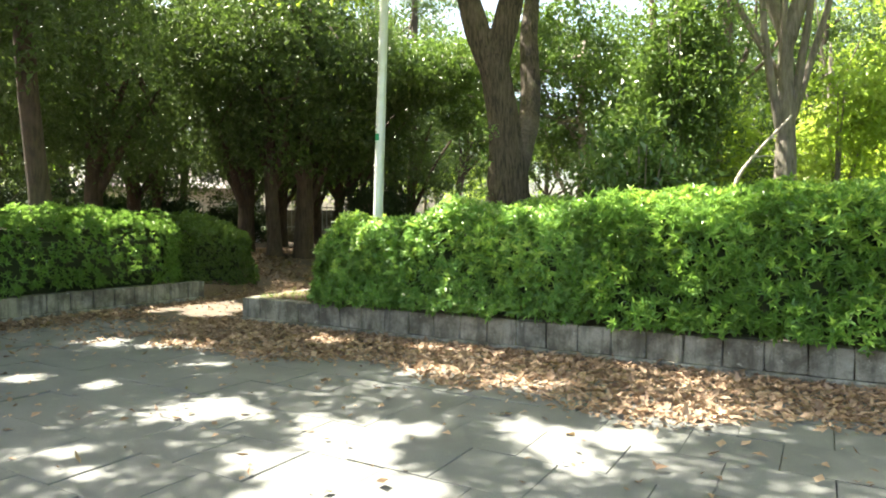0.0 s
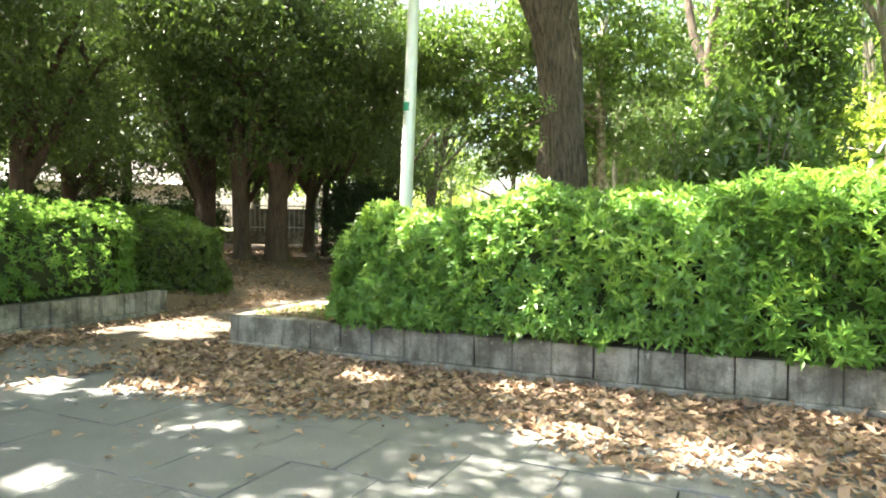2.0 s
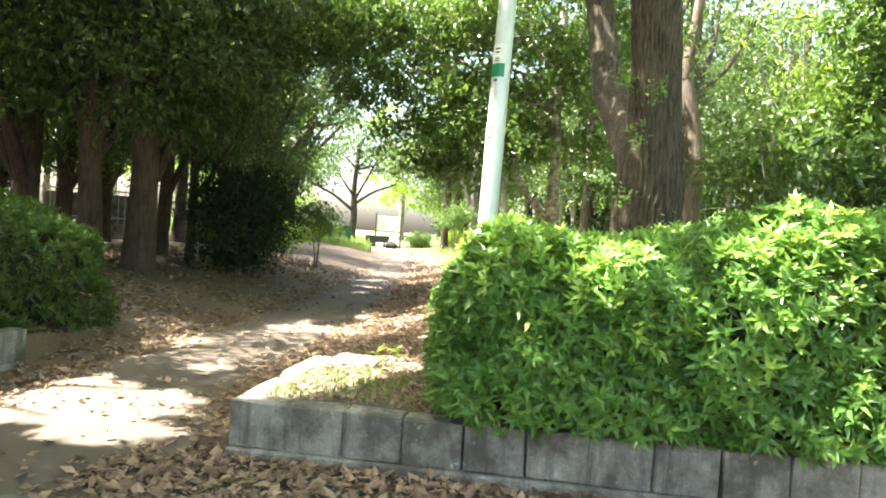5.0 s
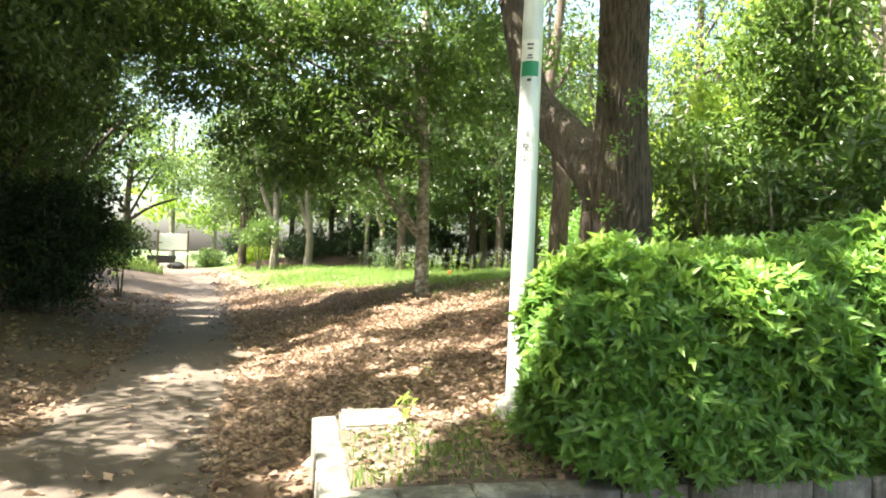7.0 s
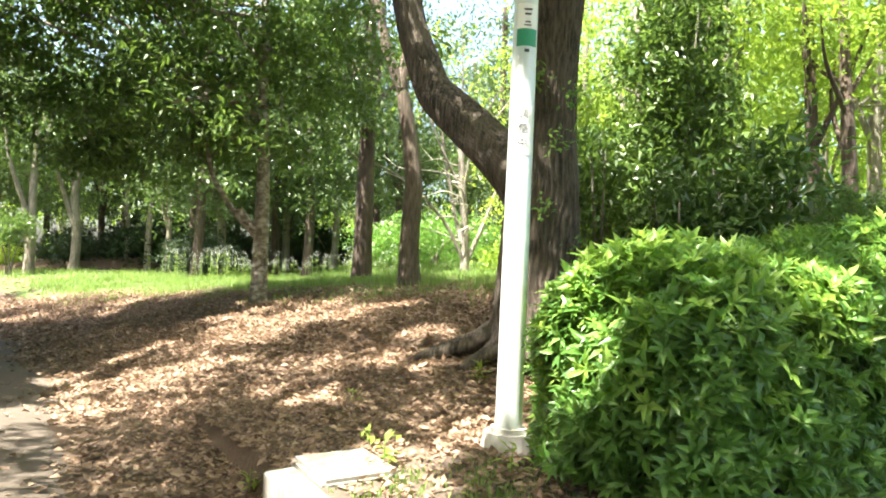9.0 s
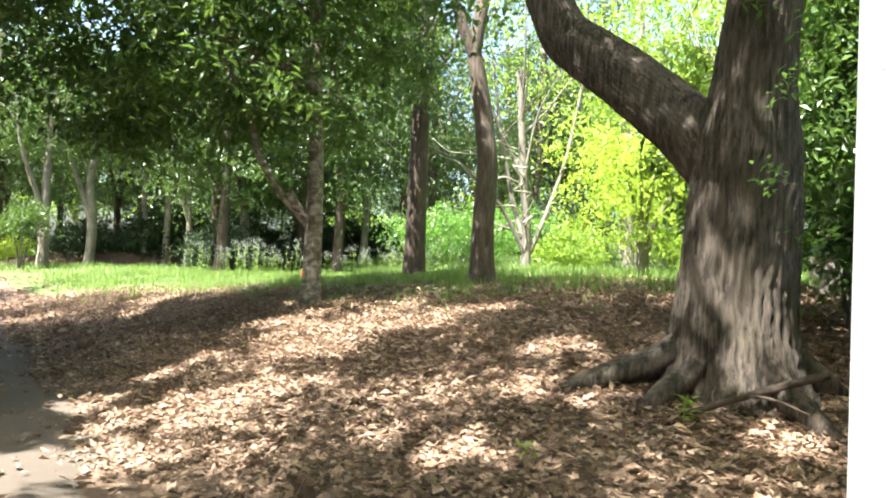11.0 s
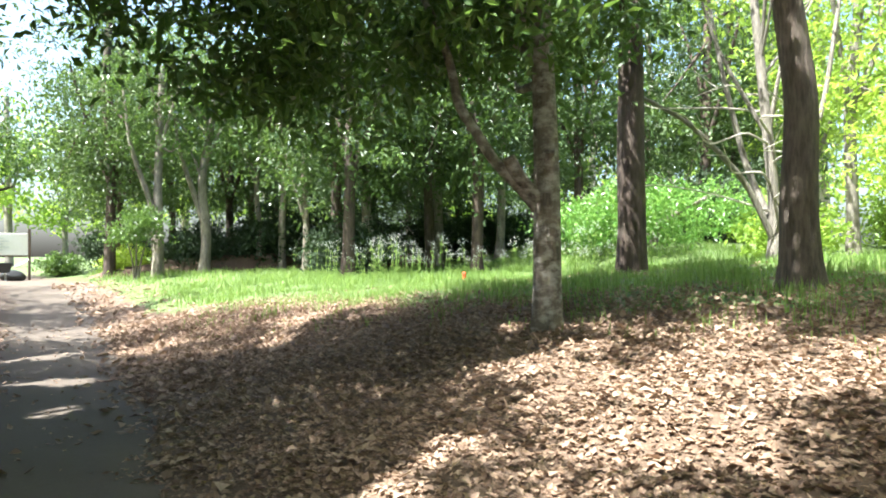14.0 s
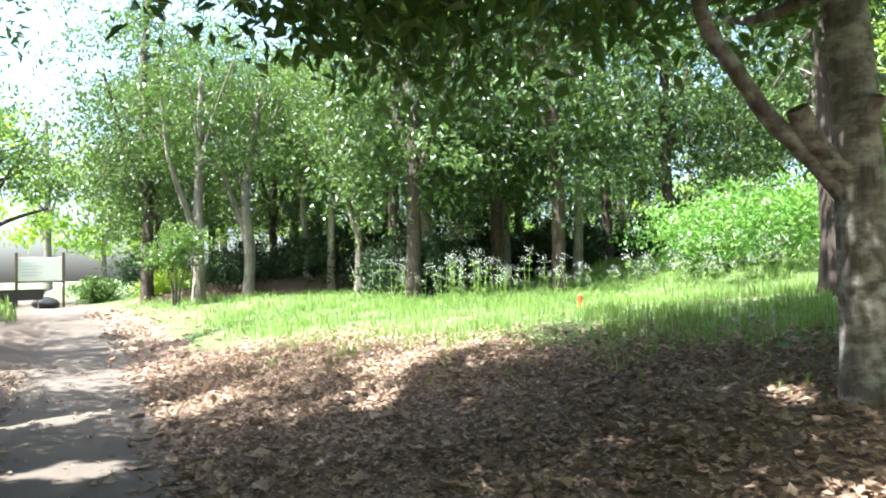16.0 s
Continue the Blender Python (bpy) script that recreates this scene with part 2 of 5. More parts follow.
def thing(name, at, label, category, group="", kind=""):
    ob = new(name)
    ob.location = at
    ob.empty_display_size = 0.2
    return tagged(ob, label, category, group, kind)


def box_bm(x0, y0, z0, x1, y1, z1, bevel=0.0, segs=1):
    bm = bmesh.new()
    bmesh.ops.create_cube(bm, size=1.0, matrix=Matrix.Translation(((x0 + x1) / 2, (y0 + y1) / 2, (z0 + z1) / 2)) @ Matrix.Diagonal((x1 - x0, y1 - y0, z1 - z0, 1)))
    if bevel:
        bmesh.ops.bevel(bm, geom=bm.edges[:], offset=bevel, segments=segs, affect="EDGES")
    return bm


def tube(pts, radii, segs=10, rough=0.06, seed=0, ridges=0.0):
    """A bent, tapered, uneven stem as a mesh; ridges: depth of furrows that run along it."""
    pts = np.asarray(pts, float)
    radii = np.asarray(radii, float)
    n = len(pts)
    tang = np.gradient(pts, axis=0)
    tang /= np.linalg.norm(tang, axis=1)[:, None] + 1e-9
    ref = np.array([1.0, 0.0, 0.0]) if abs(tang[0][0]) < 0.8 else np.array([0, 1.0, 0])
    rng = np.random.default_rng(seed)
    ang = np.linspace(0, 2 * np.pi, segs, endpoint=False)
    ph = rng.uniform(0, 6.28, 4)
    verts = []
    along = np.r_[0, np.cumsum(np.linalg.norm(np.diff(pts, axis=0), axis=1))]
    for i in range(n):
        a = np.cross(tang[i], ref)
        a /= np.linalg.norm(a) + 1e-9
        b = np.cross(tang[i], a)
        z = along[i]
        wob = 1 + rough * (np.sin(2 * ang + ph[0] + z * 1.3) + 0.6 * np.sin(3 * ang + ph[1] - z * 2.1) + 0.35 * np.sin(5 * ang + ph[2] + z * 4.0))
        if ridges:
            warp = ang * 40 + 1.5 * np.sin(z * 4 + ph[3]) + 1.3 * np.sin(z * 9 + 3 * ang) + 1.0 * np.sin(z * 19 + ang * 6)
            wob = wob + ridges * (np.abs(np.sin(warp * 0.5)) ** 0.7 - 0.6) + ridges * 0.3 * rng.uniform(-1, 1, segs)
        ring = pts[i] + radii[i] * wob[:, None] * (np.cos(ang)[:, None] * a + np.sin(ang)[:, None] * b)
        verts.append(ring)
    verts = np.concatenate(verts)
    faces = []
    for i in range(n - 1):
        for j in range(segs):
            k = (j + 1) % segs
            faces.append((i * segs + j, i * segs + k, (i + 1) * segs + k, (i + 1) * segs + j))
    return smooth(mesh_np("stem", verts, faces))


def bend(points, n):
    """n places along a smooth line through the points."""
    p = np.asarray(points, float)
    s = np.r_[0, np.cumsum(np.linalg.norm(np.diff(p, axis=0), axis=1))]
    t = np.linspace(0, s[-1], n)
    out = np.stack([np.interp(t, s, p[:, i]) for i in range(p.shape[1])], 1)
    for _ in range(max(1, n // len(p) // 2)):
        out[1:-1] = 0.25 * out[:-2] + 0.5 * out[1:-1] + 0.25 * out[2:]
    return out


def unit(a):
    return a / (np.linalg.norm(a, axis=-1, keepdims=True) + 1e-9)


def leaves(pos, axis, normal, length, width, fine=False, curl=0.12):
    """Leaf blades: folded along the rib, pointed, each an island of its own."""
    axis = unit(axis)
    side = unit(np.cross(axis, normal))
    up = np.cross(side, axis)
    L, W = np.asarray(length)[:, None], np.asarray(width)[:, None]
    n = len(pos)
    base, tip = pos, pos + axis * L - up * L * curl
    mid = pos + axis * L * 0.5 + up * L * 0.02
    r = pos + axis * L * 0.45 + side * W * 0.5 + up * W * 0.22
    l = pos + axis * L * 0.45 - side * W * 0.5 + up * W * 0.22
    if not fine:
        v = np.stack([base, r, tip, l], 1).reshape(-1, 3)
        i = np.arange(n)[:, None] * 4
        f = np.concatenate([i + [0, 1, 2], i + [0, 2, 3]], 1).reshape(-1, 3)
        return v, f
    v = np.stack([base, r, tip, l, mid], 1).reshape(-1, 3)
    i = np.arange(n)[:, None] * 5
    f = np.concatenate([i + [0, 1, 4], i + [1, 2, 4], i + [4, 2, 3], i + [0, 4, 3]], 1).reshape(-1, 3)
    return v, f


# the lie of the land: axes along the kerb (a) and away from it (b)
CX, CY = -3.05, 10.40
UX, UY, VX, VY = 0.872, -0.489, 0.489, 0.872


def plan(a, b):
    return (CX + a * UX + b * VX, CY + a * UY + b * VY)


def to_ab(x, y):
    return ((x - CX) * UX + (y - CY) * UY, (x - CX) * VX + (y - CY) * VY)


def sstep(t, lo, hi):
    t = np.clip((t - lo) / (hi - lo), 0, 1)
    return t * t * (3 - 2 * t)


PATH_B = [-2, 0, 1.7, 6.7, 13.5, 18.6, 24.3, 33.6, 60]
PATH_A = [-1.3, -1.3, -1.45, -1.62, -2.35, -3.05, -3.9, -6.2, -13]


def path_mid(b):
    return np.interp(b, PATH_B, PATH_A)


def land(a, b):
    """Height of the ground at (a, b) of the plan."""
    a, b = np.asarray(a, float), np.asarray(b, float)
    c = path_mid(b)
    off = np.maximum(a - c - 0.7, 0)
    right = 1.35 * (1 - np.exp(-(off / 4.0) ** 1.5))
    left = 0.62 * (1 - np.exp(-(np.maximum(c - a - 0.7, 0) / 2.0) ** 1.3))
    far = sstep(b, 14, 31)
    beyond = 0.42 * far + (0.85 - 0.42 * far) * (1 - np.exp(-(off / 3.0) ** 1.3))
    bank = 0.9 * sstep(a, 7, 12) * sstep(b, 13, 18)
    inbed = a > 0.1
    k = np.where(inbed, sstep(b, 0.8, 5.5), 1.0)
    zr = np.where(inbed, 0.35, 0.0) * (1 - k) + right * k
    slope = sstep(b, 10.8, 17.5)
    zr = zr * (1 - slope) + beyond * slope + bank * (1 - sstep(b, 24, 32))
    k2 = sstep(b, 1.0, 3.2)
    zl = np.where(a < -2.87, 0.33, 0.0) * (1 - k2) + left * k2
    zl = zl * (1 - 0.35 * far) + 0.42 * far
    z = np.where(a > c, zr, zl)
    plaza = (b < 0.07) & (a > -2.87)
    z = np.where(plaza, -0.06, z)
    lump = 0.03 * np.sin(a * 2.1 + 1.3 * np.sin(b * 1.7)) * np.cos(b * 2.3 + a) * sstep(b, 1.8, 3.5)
    return z + lump


def land_xy(x, y):
    return float(land(*to_ab(x, y)))


def on_land(x, y, up=0.0):
    return (x, y, land_xy(x, y) + up)


# gaps in the canopy, by where the sun falls through them: a, b, radius in the plan
FORECOURT_GAPS = [(-1.45, 0.53, 0.75), (-0.9, 0.3, 0.5), (-1.75, 1.05, 0.45), (-2.45, 0.2, 0.8), (-3.4, -1.0, 0.7), (-0.05, -2.2, 0.33), (0.98, -1.87, 0.33), (2.0, -3.55, 0.22), (2.14, -2.45, 0.18),
                  (4.33, -1.46, 0.32), (2.34, -0.66, 0.3), (5.4, -1.5, 0.32), (3.62, -0.41, 0.24), (4.91, -3.43, 0.45), (5.22, -4.1, 0.6), (3.51, -3.52, 0.42), (6.0, -2.7, 0.32), (6.45, -2.6, 0.3),
                  (6.9, -1.86, 0.3), (3.44, -4.85, 0.2), (3.96, -4.87, 0.15), (1.08, -3.69, 0.25), (6.3, -3.2, 0.28), (3.0, 0.15, 0.35), (4.0, 0.2, 0.4), (5.3, 0.4, 0.4), (6.9, 0.8, 0.8), (2.2, 1.5, 0.5)]
BED_GAPS = [(0.25, 1.15, 0.6), (0.15, 0.4, 0.3), (1.75, 0.85, 0.32), (1.55, 1.6, 0.35), (0.85, 1.7, 0.3)]
MOUND_GAPS = [(0.33, 5.85, 0.62), (-0.72, 6.9, 0.3), (-0.03, 7.44, 0.28), (1.75, 7.8, 0.45), (2.6, 6.8, 0.55), (3.42, 6.55, 0.3), (2.72, 4.6, 0.3), (1.96, 4.0, 0.25), (1.4, 6.85, 0.5), (-0.56, 6.15, 0.35),
              (-1.0, 5.15, 0.6), (0.76, 4.05, 0.2), (0.87, 3.35, 0.27), (3.0, 2.9, 0.25), (2.0, 3.46, 0.18), (2.6, 2.4, 0.3), (2.0, 8.6, 0.2), (1.5, 8.5, 0.28), (1.95, 7.5, 0.35), (2.5, 7.62, 0.22), (2.92, 7.83, 0.2),
              (0.4, 7.7, 0.2), (-2.17, 3.42, 0.25), (-1.23, 2.28, 0.2), (2.06, 9.8, 0.2), (1.29, 8.83, 0.15), (9.4, 9.2, 3.0), (6.4, 3.6, 0.8), (7.1, 4.0, 1.2)]
MEADOW_GAPS = [(-4.96, 25.5, 1.2), (-2.7, 21.1, 1.1), (-2.55, 17.4, 0.8), (-1.26, 14.7, 0.55), (-2.2, 12.6, 0.35), (-2.0, 11.0, 0.25), (-2.7, 14.8, 0.4), (0.28, 12.7, 0.25), (0.9, 13.9, 0.6), (2.0, 16.5, 1.5), (0.0, 19.0, 1.7), (3.6, 15.6, 1.2), (-0.5, 23.0, 2.0), (2.5, 20.0, 1.8)]


def in_gap(P):
    """Which of these places would shade one of the gaps."""
    hit = np.zeros(len(P), bool)
    for ga, gb, gr in FORECOURT_GAPS + BED_GAPS + MOUND_GAPS + MEADOW_GAPS:
        k = (P[:, 2] - float(land(ga, gb))) / SUN_FROM.z
        a, b = to_ab(P[:, 0] - SUN_FROM.x * k, P[:, 1] - SUN_FROM.y * k)
        near = np.flatnonzero((np.abs(a - ga) < gr * 2) & (np.abs(b - gb) < gr * 2))
        a, b = a[near], b[near]
        w = min(1.0, gr / 0.5)
        a2 = a + w * (0.16 * np.sin(b * 6.1 + a * 2) + 0.09 * np.sin(b * 15 + 1))
        b2 = b + w * (0.16 * np.sin(a * 5.7 - b * 2) + 0.09 * np.sin(a * 14))
        hit[near] |= (((a2 - ga) / 1.2) ** 2 + (b2 - gb) ** 2) < gr * gr
    return hit


def crown_mesh(rng, blobs, size, per=26, spread=0.3, droop=0.3, aspect=0.45, base=None):
    """A crown: clumps of leaves spread through ellipsoids (centre, radii, clumps), thinner inside."""
    P = []
    for c, r, k in blobs:
        d = unit(rng.normal(size=(k, 3)))
        rad = rng.uniform(0.12, 1.0, k) ** 0.5
        cl = np.array(c) + d * rad[:, None] * np.array(r) * rng.uniform(0.8, 1.12, (k, 1))
        keep = rng.uniform(0, 1, k) < 0.78
        cl = cl[keep]
        m = rng.integers(int(per * 0.5), int(per * 2.1) + 1, len(cl))
        q = np.repeat(cl, m, 0)
        wide = np.repeat(rng.uniform(0.75, 1.5, len(cl)), m)[:, None]
        flat = rng.normal(size=q.shape) * spread * wide * np.array([1, 1, 0.36])
        flat[:, 2] -= np.minimum(0.4 * np.hypot(flat[:, 0], flat[:, 1]) ** 2 / spread, 0.3)
        P.append(q + flat)
    P = np.concatenate(P)
    if base is not None:
        P = P[~in_gap(P + np.array(base))]
    n = len(P)
    ax = rng.normal(size=(n, 3)) + np.array([0, 0, -droop])
    nm = rng.normal(size=(n, 3)) * 0.7 + np.array([0, 0, 0.9])
    L = size * rng.uniform(0.6, 1.3, n)
    v, f = leaves(P, ax, nm, L, L * aspect * rng.uniform(0.8, 1.2, n))
    return mesh_np("crown", v, f)


def turf_line(a):
    """Where the leaf litter of the mound gives way to grass."""
    return np.interp(a, [-4.5, -1.8, -0.2, 1.3, 2.1, 3.0, 3.8, 4.6, 7.5, 9.0], [28.5, 20.5, 17.2, 15.2, 12.8, 10.0, 8.0, 6.6, 5.2, 4.6])


# the ground: one sheet that reaches the horizon
def ground_sheet():
    ga = np.unique(np.r_[-400, -200, -110, -70, -45, np.arange(-32, -6, 1.2), np.arange(-6, 10.01, 0.25), -2.90, -2.84, 0.08, 0.13, np.arange(10.6, 34, 1.2), 45, 70, 110, 200, 400])
    gb = np.unique(np.r_[-400, -200, -100, -60, -35, np.arange(-22, -8, 1.2), np.arange(-8, 26.01, 0.25), 0.05, 0.10, np.arange(27, 60, 1.2), 75, 110, 200, 400])
    A, B = np.meshgrid(ga, gb, indexing="ij")
    X, Y = plan(A, B)
    Z = land(A, B)
    v = np.stack([X, Y, Z], -1).reshape(-1, 3)
    na, nb = len(ga), len(gb)
    i = (np.arange(na - 1)[:, None] * nb + np.arange(nb - 1)[None]).ravel()
    f = np.stack([i, i + nb, i + nb + 1, i + 1], 1)
    me = smooth(mesh_np("ground", v, f))
    am = (A[:-1, :-1] + A[1:, 1:]).ravel() / 2
    bm_ = (B[:-1, :-1] + B[1:, 1:]).ravel() / 2
    for m in (M_LITTER, M_TURF, M_JOINT, M_SOIL):
        me.materials.append(m)
    wob = 0.5 * np.sin(am * 1.9) + 0.4 * np.sin(bm_ * 2.3 + am)
    turf = (bm_ > turf_line(am) + wob) & (am > path_mid(bm_) + 1.7)
    turf |= (bm_ > 30) & (np.abs(am - path_mid(bm_)) > 1.5) & (am < 1.5)
    turf |= (np.abs(am) > 26) | (bm_ > 50)
    plaza = (bm_ < 0.07) & (am > -2.87)
    soil = (am < -2.9) | ((bm_ < 1.6) & (am > 0.1)) | ((am > 6) & (bm_ > 22))
    idx = np.where(plaza, 2, np.where(turf, 1, np.where(soil, 3, 0)))
    me.polygons.foreach_set("material_index", idx.astype(np.int32))
    ob = new("ground", me)
    return tagged(ob, "sloping woodland ground of leaf mould, soil and turf", "ground", kind="structure")


ground_sheet()


def path_strip():
    bs = np.arange(-0.95, 56, 0.35)
    rows = []
    offs = np.linspace(-1, 1, 9)
    for b in bs:
        half = 0.86 + 0.5 * math.exp(-max(b + 0.85, 0) / 0.9) + 0.09 * math.sin(b * 1.3) + 0.06 * math.sin(b * 3.7)
        rows.append([(path_mid(b) + o * half, b) for o in offs])
    A = np.array(rows)
    X, Y = plan(A[..., 0], A[..., 1])
    Z = land(A[..., 0], A[..., 1])
    Z = np.minimum(Z, Z[:, 4:5] + 0.05) + 0.03 - 0.05 * np.abs(offs)[None] ** 4 + (0.055 * (1 - sstep(bs, -0.2, 0.3)) - 0.02 * (1 - sstep(bs, -0.85, -0.3)))[:, None]
    n, m = Z.shape
    v = np.stack([X, Y, Z], -1).reshape(-1, 3)
    i = (np.arange(n - 1)[:, None] * m + np.arange(m - 1)[None]).ravel()
    f = np.stack([i, i + m, i + m + 1, i + 1], 1)
    ob = held("footpath", smooth(mesh_np("footpath", v, f)), M_ASPHALT)
    tagged(ob, "narrow weathered grey-brown footpath strewn with dead leaves", "path", kind="structure")


path_strip()


# kerb walls of square blocks on a low footing
def block_mesh(w, d, h, seed):
    rng = np.random.default_rng(seed)
    bm = box_bm(0, 0, 0, w, d, h, 0.012, 1)
    for v in bm.verts:
        v.co += Vector(rng.normal(0, 0.0035, 3))
    me = bpy.data.meshes.new("block")
    bm.to_mesh(me)
    bm.free()
    me.materials.append(M_STONE)
    return me


BLOCKS = [block_mesh(0.372, 0.17, 0.30, s) for s in range(6)]
ANGLE_A = math.degrees(math.atan2(UY, UX))


def kerb_wall(name, a, b, turn, count, label, footing=0.06):
    """A run of blocks from (a, b), along the heading turn (degrees from the kerb's line)."""
    x, y = plan(a, b)
    wall = thing(name, (x, y, 0), label, "kerb", kind="structure")
    wall.rotation_euler = (0, 0, radians(ANGLE_A + turn))
    rng = np.random.default_rng(len(name))
    length = count * 0.38
    part("footing", box_bm(0, -0.035, -0.12, length, 0.19, footing, 0.012), M_STONE, wall, "low concrete footing")
    for i in range(count):
        ob = held("block", BLOCKS[int(rng.integers(6))], None, wall)
        ob.location = (i * 0.38 + 0.004, rng.normal(0, 0.004), footing)
        ob.rotation_euler = (0, rng.normal(0, 0.004), rng.normal(0, 0.008))
        ob.scale = (1, 1, 1 + rng.normal(0, 0.012))
    return wall


kerb_wall("kerb_right", 0.0, 0.0, 0, 46, "low wall of weathered grey stone blocks edging the planting bed")
kerb_wall("kerb_return", 0.0, 1.66, -90, 4, "short return of sunlit grey stone blocks")
kerb_wall("kerb_left", -2.84, -12.0, 90, 36, "low wall of grey stone blocks along the shaded bed")
# broad end stone of the return
px, py = plan(0.02, 1.30)
end_stone = thing("end_stone", (px, py, 0.0), "broad pale flat stone ending the kerb return", "kerb stone")
end_stone.rotation_euler = (0, 0, radians(ANGLE_A))
part("slab", box_bm(0.175, 0.0, -0.05, 0.62, 0.50, 0.375, 0.02, 2), M_STONE, end_stone)


# paving of the forecourt
def paving():
    rng = np.random.default_rng(5)
    x, y = plan(0, 0)
    pav = thing("paving", (x, y, 0), "worn grey stone paving slabs in the shade", "paving", kind="structure")
    pav.rotation_euler = (0, 0, radians(ANGLE_A))
    W, D = 0.60, 0.60
    shapes = []
    for s in range(6):
        bm = box_bm(0.0015, 0.0015, -0.08, W - 0.0015, D - 0.0015, 0.0, 0.005)
        for v in bm.verts:
            v.co += Vector((*rng.normal(0, 0.002, 2), rng.normal(0, 0.0015)))
        me = bpy.data.meshes.new("slab")
        bm.to_mesh(me)
        bm.free()
        me.materials.append(M_SLAB)
        shapes.append(me)
    near, rest_v, rest_f = 0, [], []
    for j in range(0, 40):
        for i in range(-6, 34):
            a0 = i * W + (j % 2) * W * 0.5 + 0.9
            b0 = -0.9 - (j + 1) * D
            if a0 < -2.72:
                continue
            if -2.72 < a0 < 7.0 and b0 > -7.4 and near < 300:
                ob = held("slab", shapes[int(rng.integers(6))], None, pav)
                ob.location = (a0, b0, rng.normal(0, 0.0025))
                ob.rotation_euler = (rng.normal(0, 0.003), rng.normal(0, 0.003), 0)
                near += 1
            else:
                z = rng.normal(0, 0.0025)
                k = len(rest_v)
                e = 0.004
                rest_v += [(a0 + e, b0 + e, z), (a0 + W - e, b0 + e, z), (a0 + W - e, b0 + D - e, z), (a0 + e, b0 + D - e, z)]
                rest_v += [(p[0], p[1], -0.07) for p in rest_v[k:k + 4]]
                rest_f += [(k, k + 1, k + 2, k + 3), (k, k + 4, k + 5, k + 1), (k + 1, k + 5, k + 6, k + 2), (k + 2, k + 6, k + 7, k + 3), (k + 3, k + 7, k + 4, k)]
    ob = held("slabs", mesh_np("slabs", rest_v, rest_f), M_SLAB, pav)
    ob["kind"] = "stuff"


paving()


# hedges
def hedge_surface(rng, n, a0, a1, b0, b1, z0, top, round_=0.35, faces="ftlrb", over=0.0):
    """Places and outward directions on a rounded, lumpy box of the plan; top: height at a0 and at a1."""
    H = (top[0] + top[1]) / 2 - z0
    areas = {"f": (a1 - a0) * H, "t": (a1 - a0) * (b1 - b0), "l": (b1 - b0) * H, "r": (b1 - b0) * H, "b": (a1 - a0) * H}
    tot = sum(areas[f] for f in faces)
    P, N = [], []
    for f in faces:
        m = int(n * areas[f] / tot)
        s, t = rng.uniform(0, 1, (2, m))
        ta = top[0] + (top[1] - top[0]) * s
        if f in "fb":
            a, z, b = a0 + s * (a1 - a0), z0 + t * (ta - z0), np.full(m, b0 if f == "f" else b1)
        elif f == "t":
            a, b, z = a0 + s * (a1 - a0), b0 + t * (b1 - b0), ta
        else:
            z = z0 + t * ((top[0] if f == "l" else top[1]) - z0)
            a, b = np.full(m, a0 if f == "l" else a1), b0 + s * (b1 - b0)
        q = np.stack([a, b, z], 1)
        tq = top[0] + (top[1] - top[0]) * np.clip((a - a0) / (a1 - a0), 0, 1)
        lo = np.stack([np.full(m, a0 + round_), np.full(m, b0 + round_), np.full(m, z0 - 5)], 1)
        hi = np.stack([np.full(m, a1 - round_), np.full(m, b1 - round_), tq - round_], 1)
        core = np.clip(q, lo, hi)
        nrm = unit(q - core)
        P.append(core + nrm * round_)
        N.append(nrm)
    P, N = np.concatenate(P), np.concatenate(N)
    lump = 0.10 * np.sin(P[:, 0] * 3.1 + P[:, 2] * 2.0) * np.cos(P[:, 1] * 2.7 + P[:, 2] * 3.3) + 0.06 * np.sin(P[:, 0] * 7.3 + P[:, 1] * 5.1 + 2) * np.sin(P[:, 2] * 6.1 + P[:, 1] * 4)
    P = P + N * lump[:, None]
    if over:
        low = 1 - sstep(P[:, 2], z0, z0 + 0.5)
        P[:, 1] -= over * low * (N[:, 1] < -0.3)
    return P, N


def to_world(P, N):
    x, y = plan(P[:, 0], P[:, 1])
    n = np.stack([N[:, 0] * UX + N[:, 1] * VX, N[:, 0] * UY + N[:, 1] * VY, N[:, 2]], 1)
    return np.stack([x, y, P[:, 2]], 1), n


def rosettes(rng, P, N, each, size, fine, aspect=0.37):
    """Shoots: each place gets a star of leaves round a shoot that leans out and up."""
    n = len(P)
    shoot = unit(N + np.array([0, 0, 0.45]) + rng.normal(0, 0.35, (n, 3)))
    P = P + shoot * rng.uniform(-0.13, 0.10, (n, 1))
    ref = unit(np.cross(shoot, rng.normal(size=(n, 3))))
    ref2 = np.cross(shoot, ref)
    out_p, out_a, out_n = [], [], []
    start = rng.uniform(0, 6.28, n)
    for k in range(each):
        w = (start + k * 6.283 / each + rng.normal(0, 0.25, n))[:, None]
        spread = rng.uniform(0.45, 1.3, (n, 1))
        ax = unit(shoot * np.cos(spread) + (ref * np.cos(w) + ref2 * np.sin(w)) * np.sin(spread))
        out_p.append(P - shoot * rng.uniform(0, 0.02, (n, 1)))
        out_a.append(ax)
        out_n.append(shoot + 0.25 * rng.normal(size=(n, 3)))
    p, a, m = np.concatenate(out_p), np.concatenate(out_a), np.concatenate(out_n)
    L = size * rng.uniform(0.65, 1.25, len(p))
    return leaves(p, a, m, L, L * aspect, fine, 0.16)


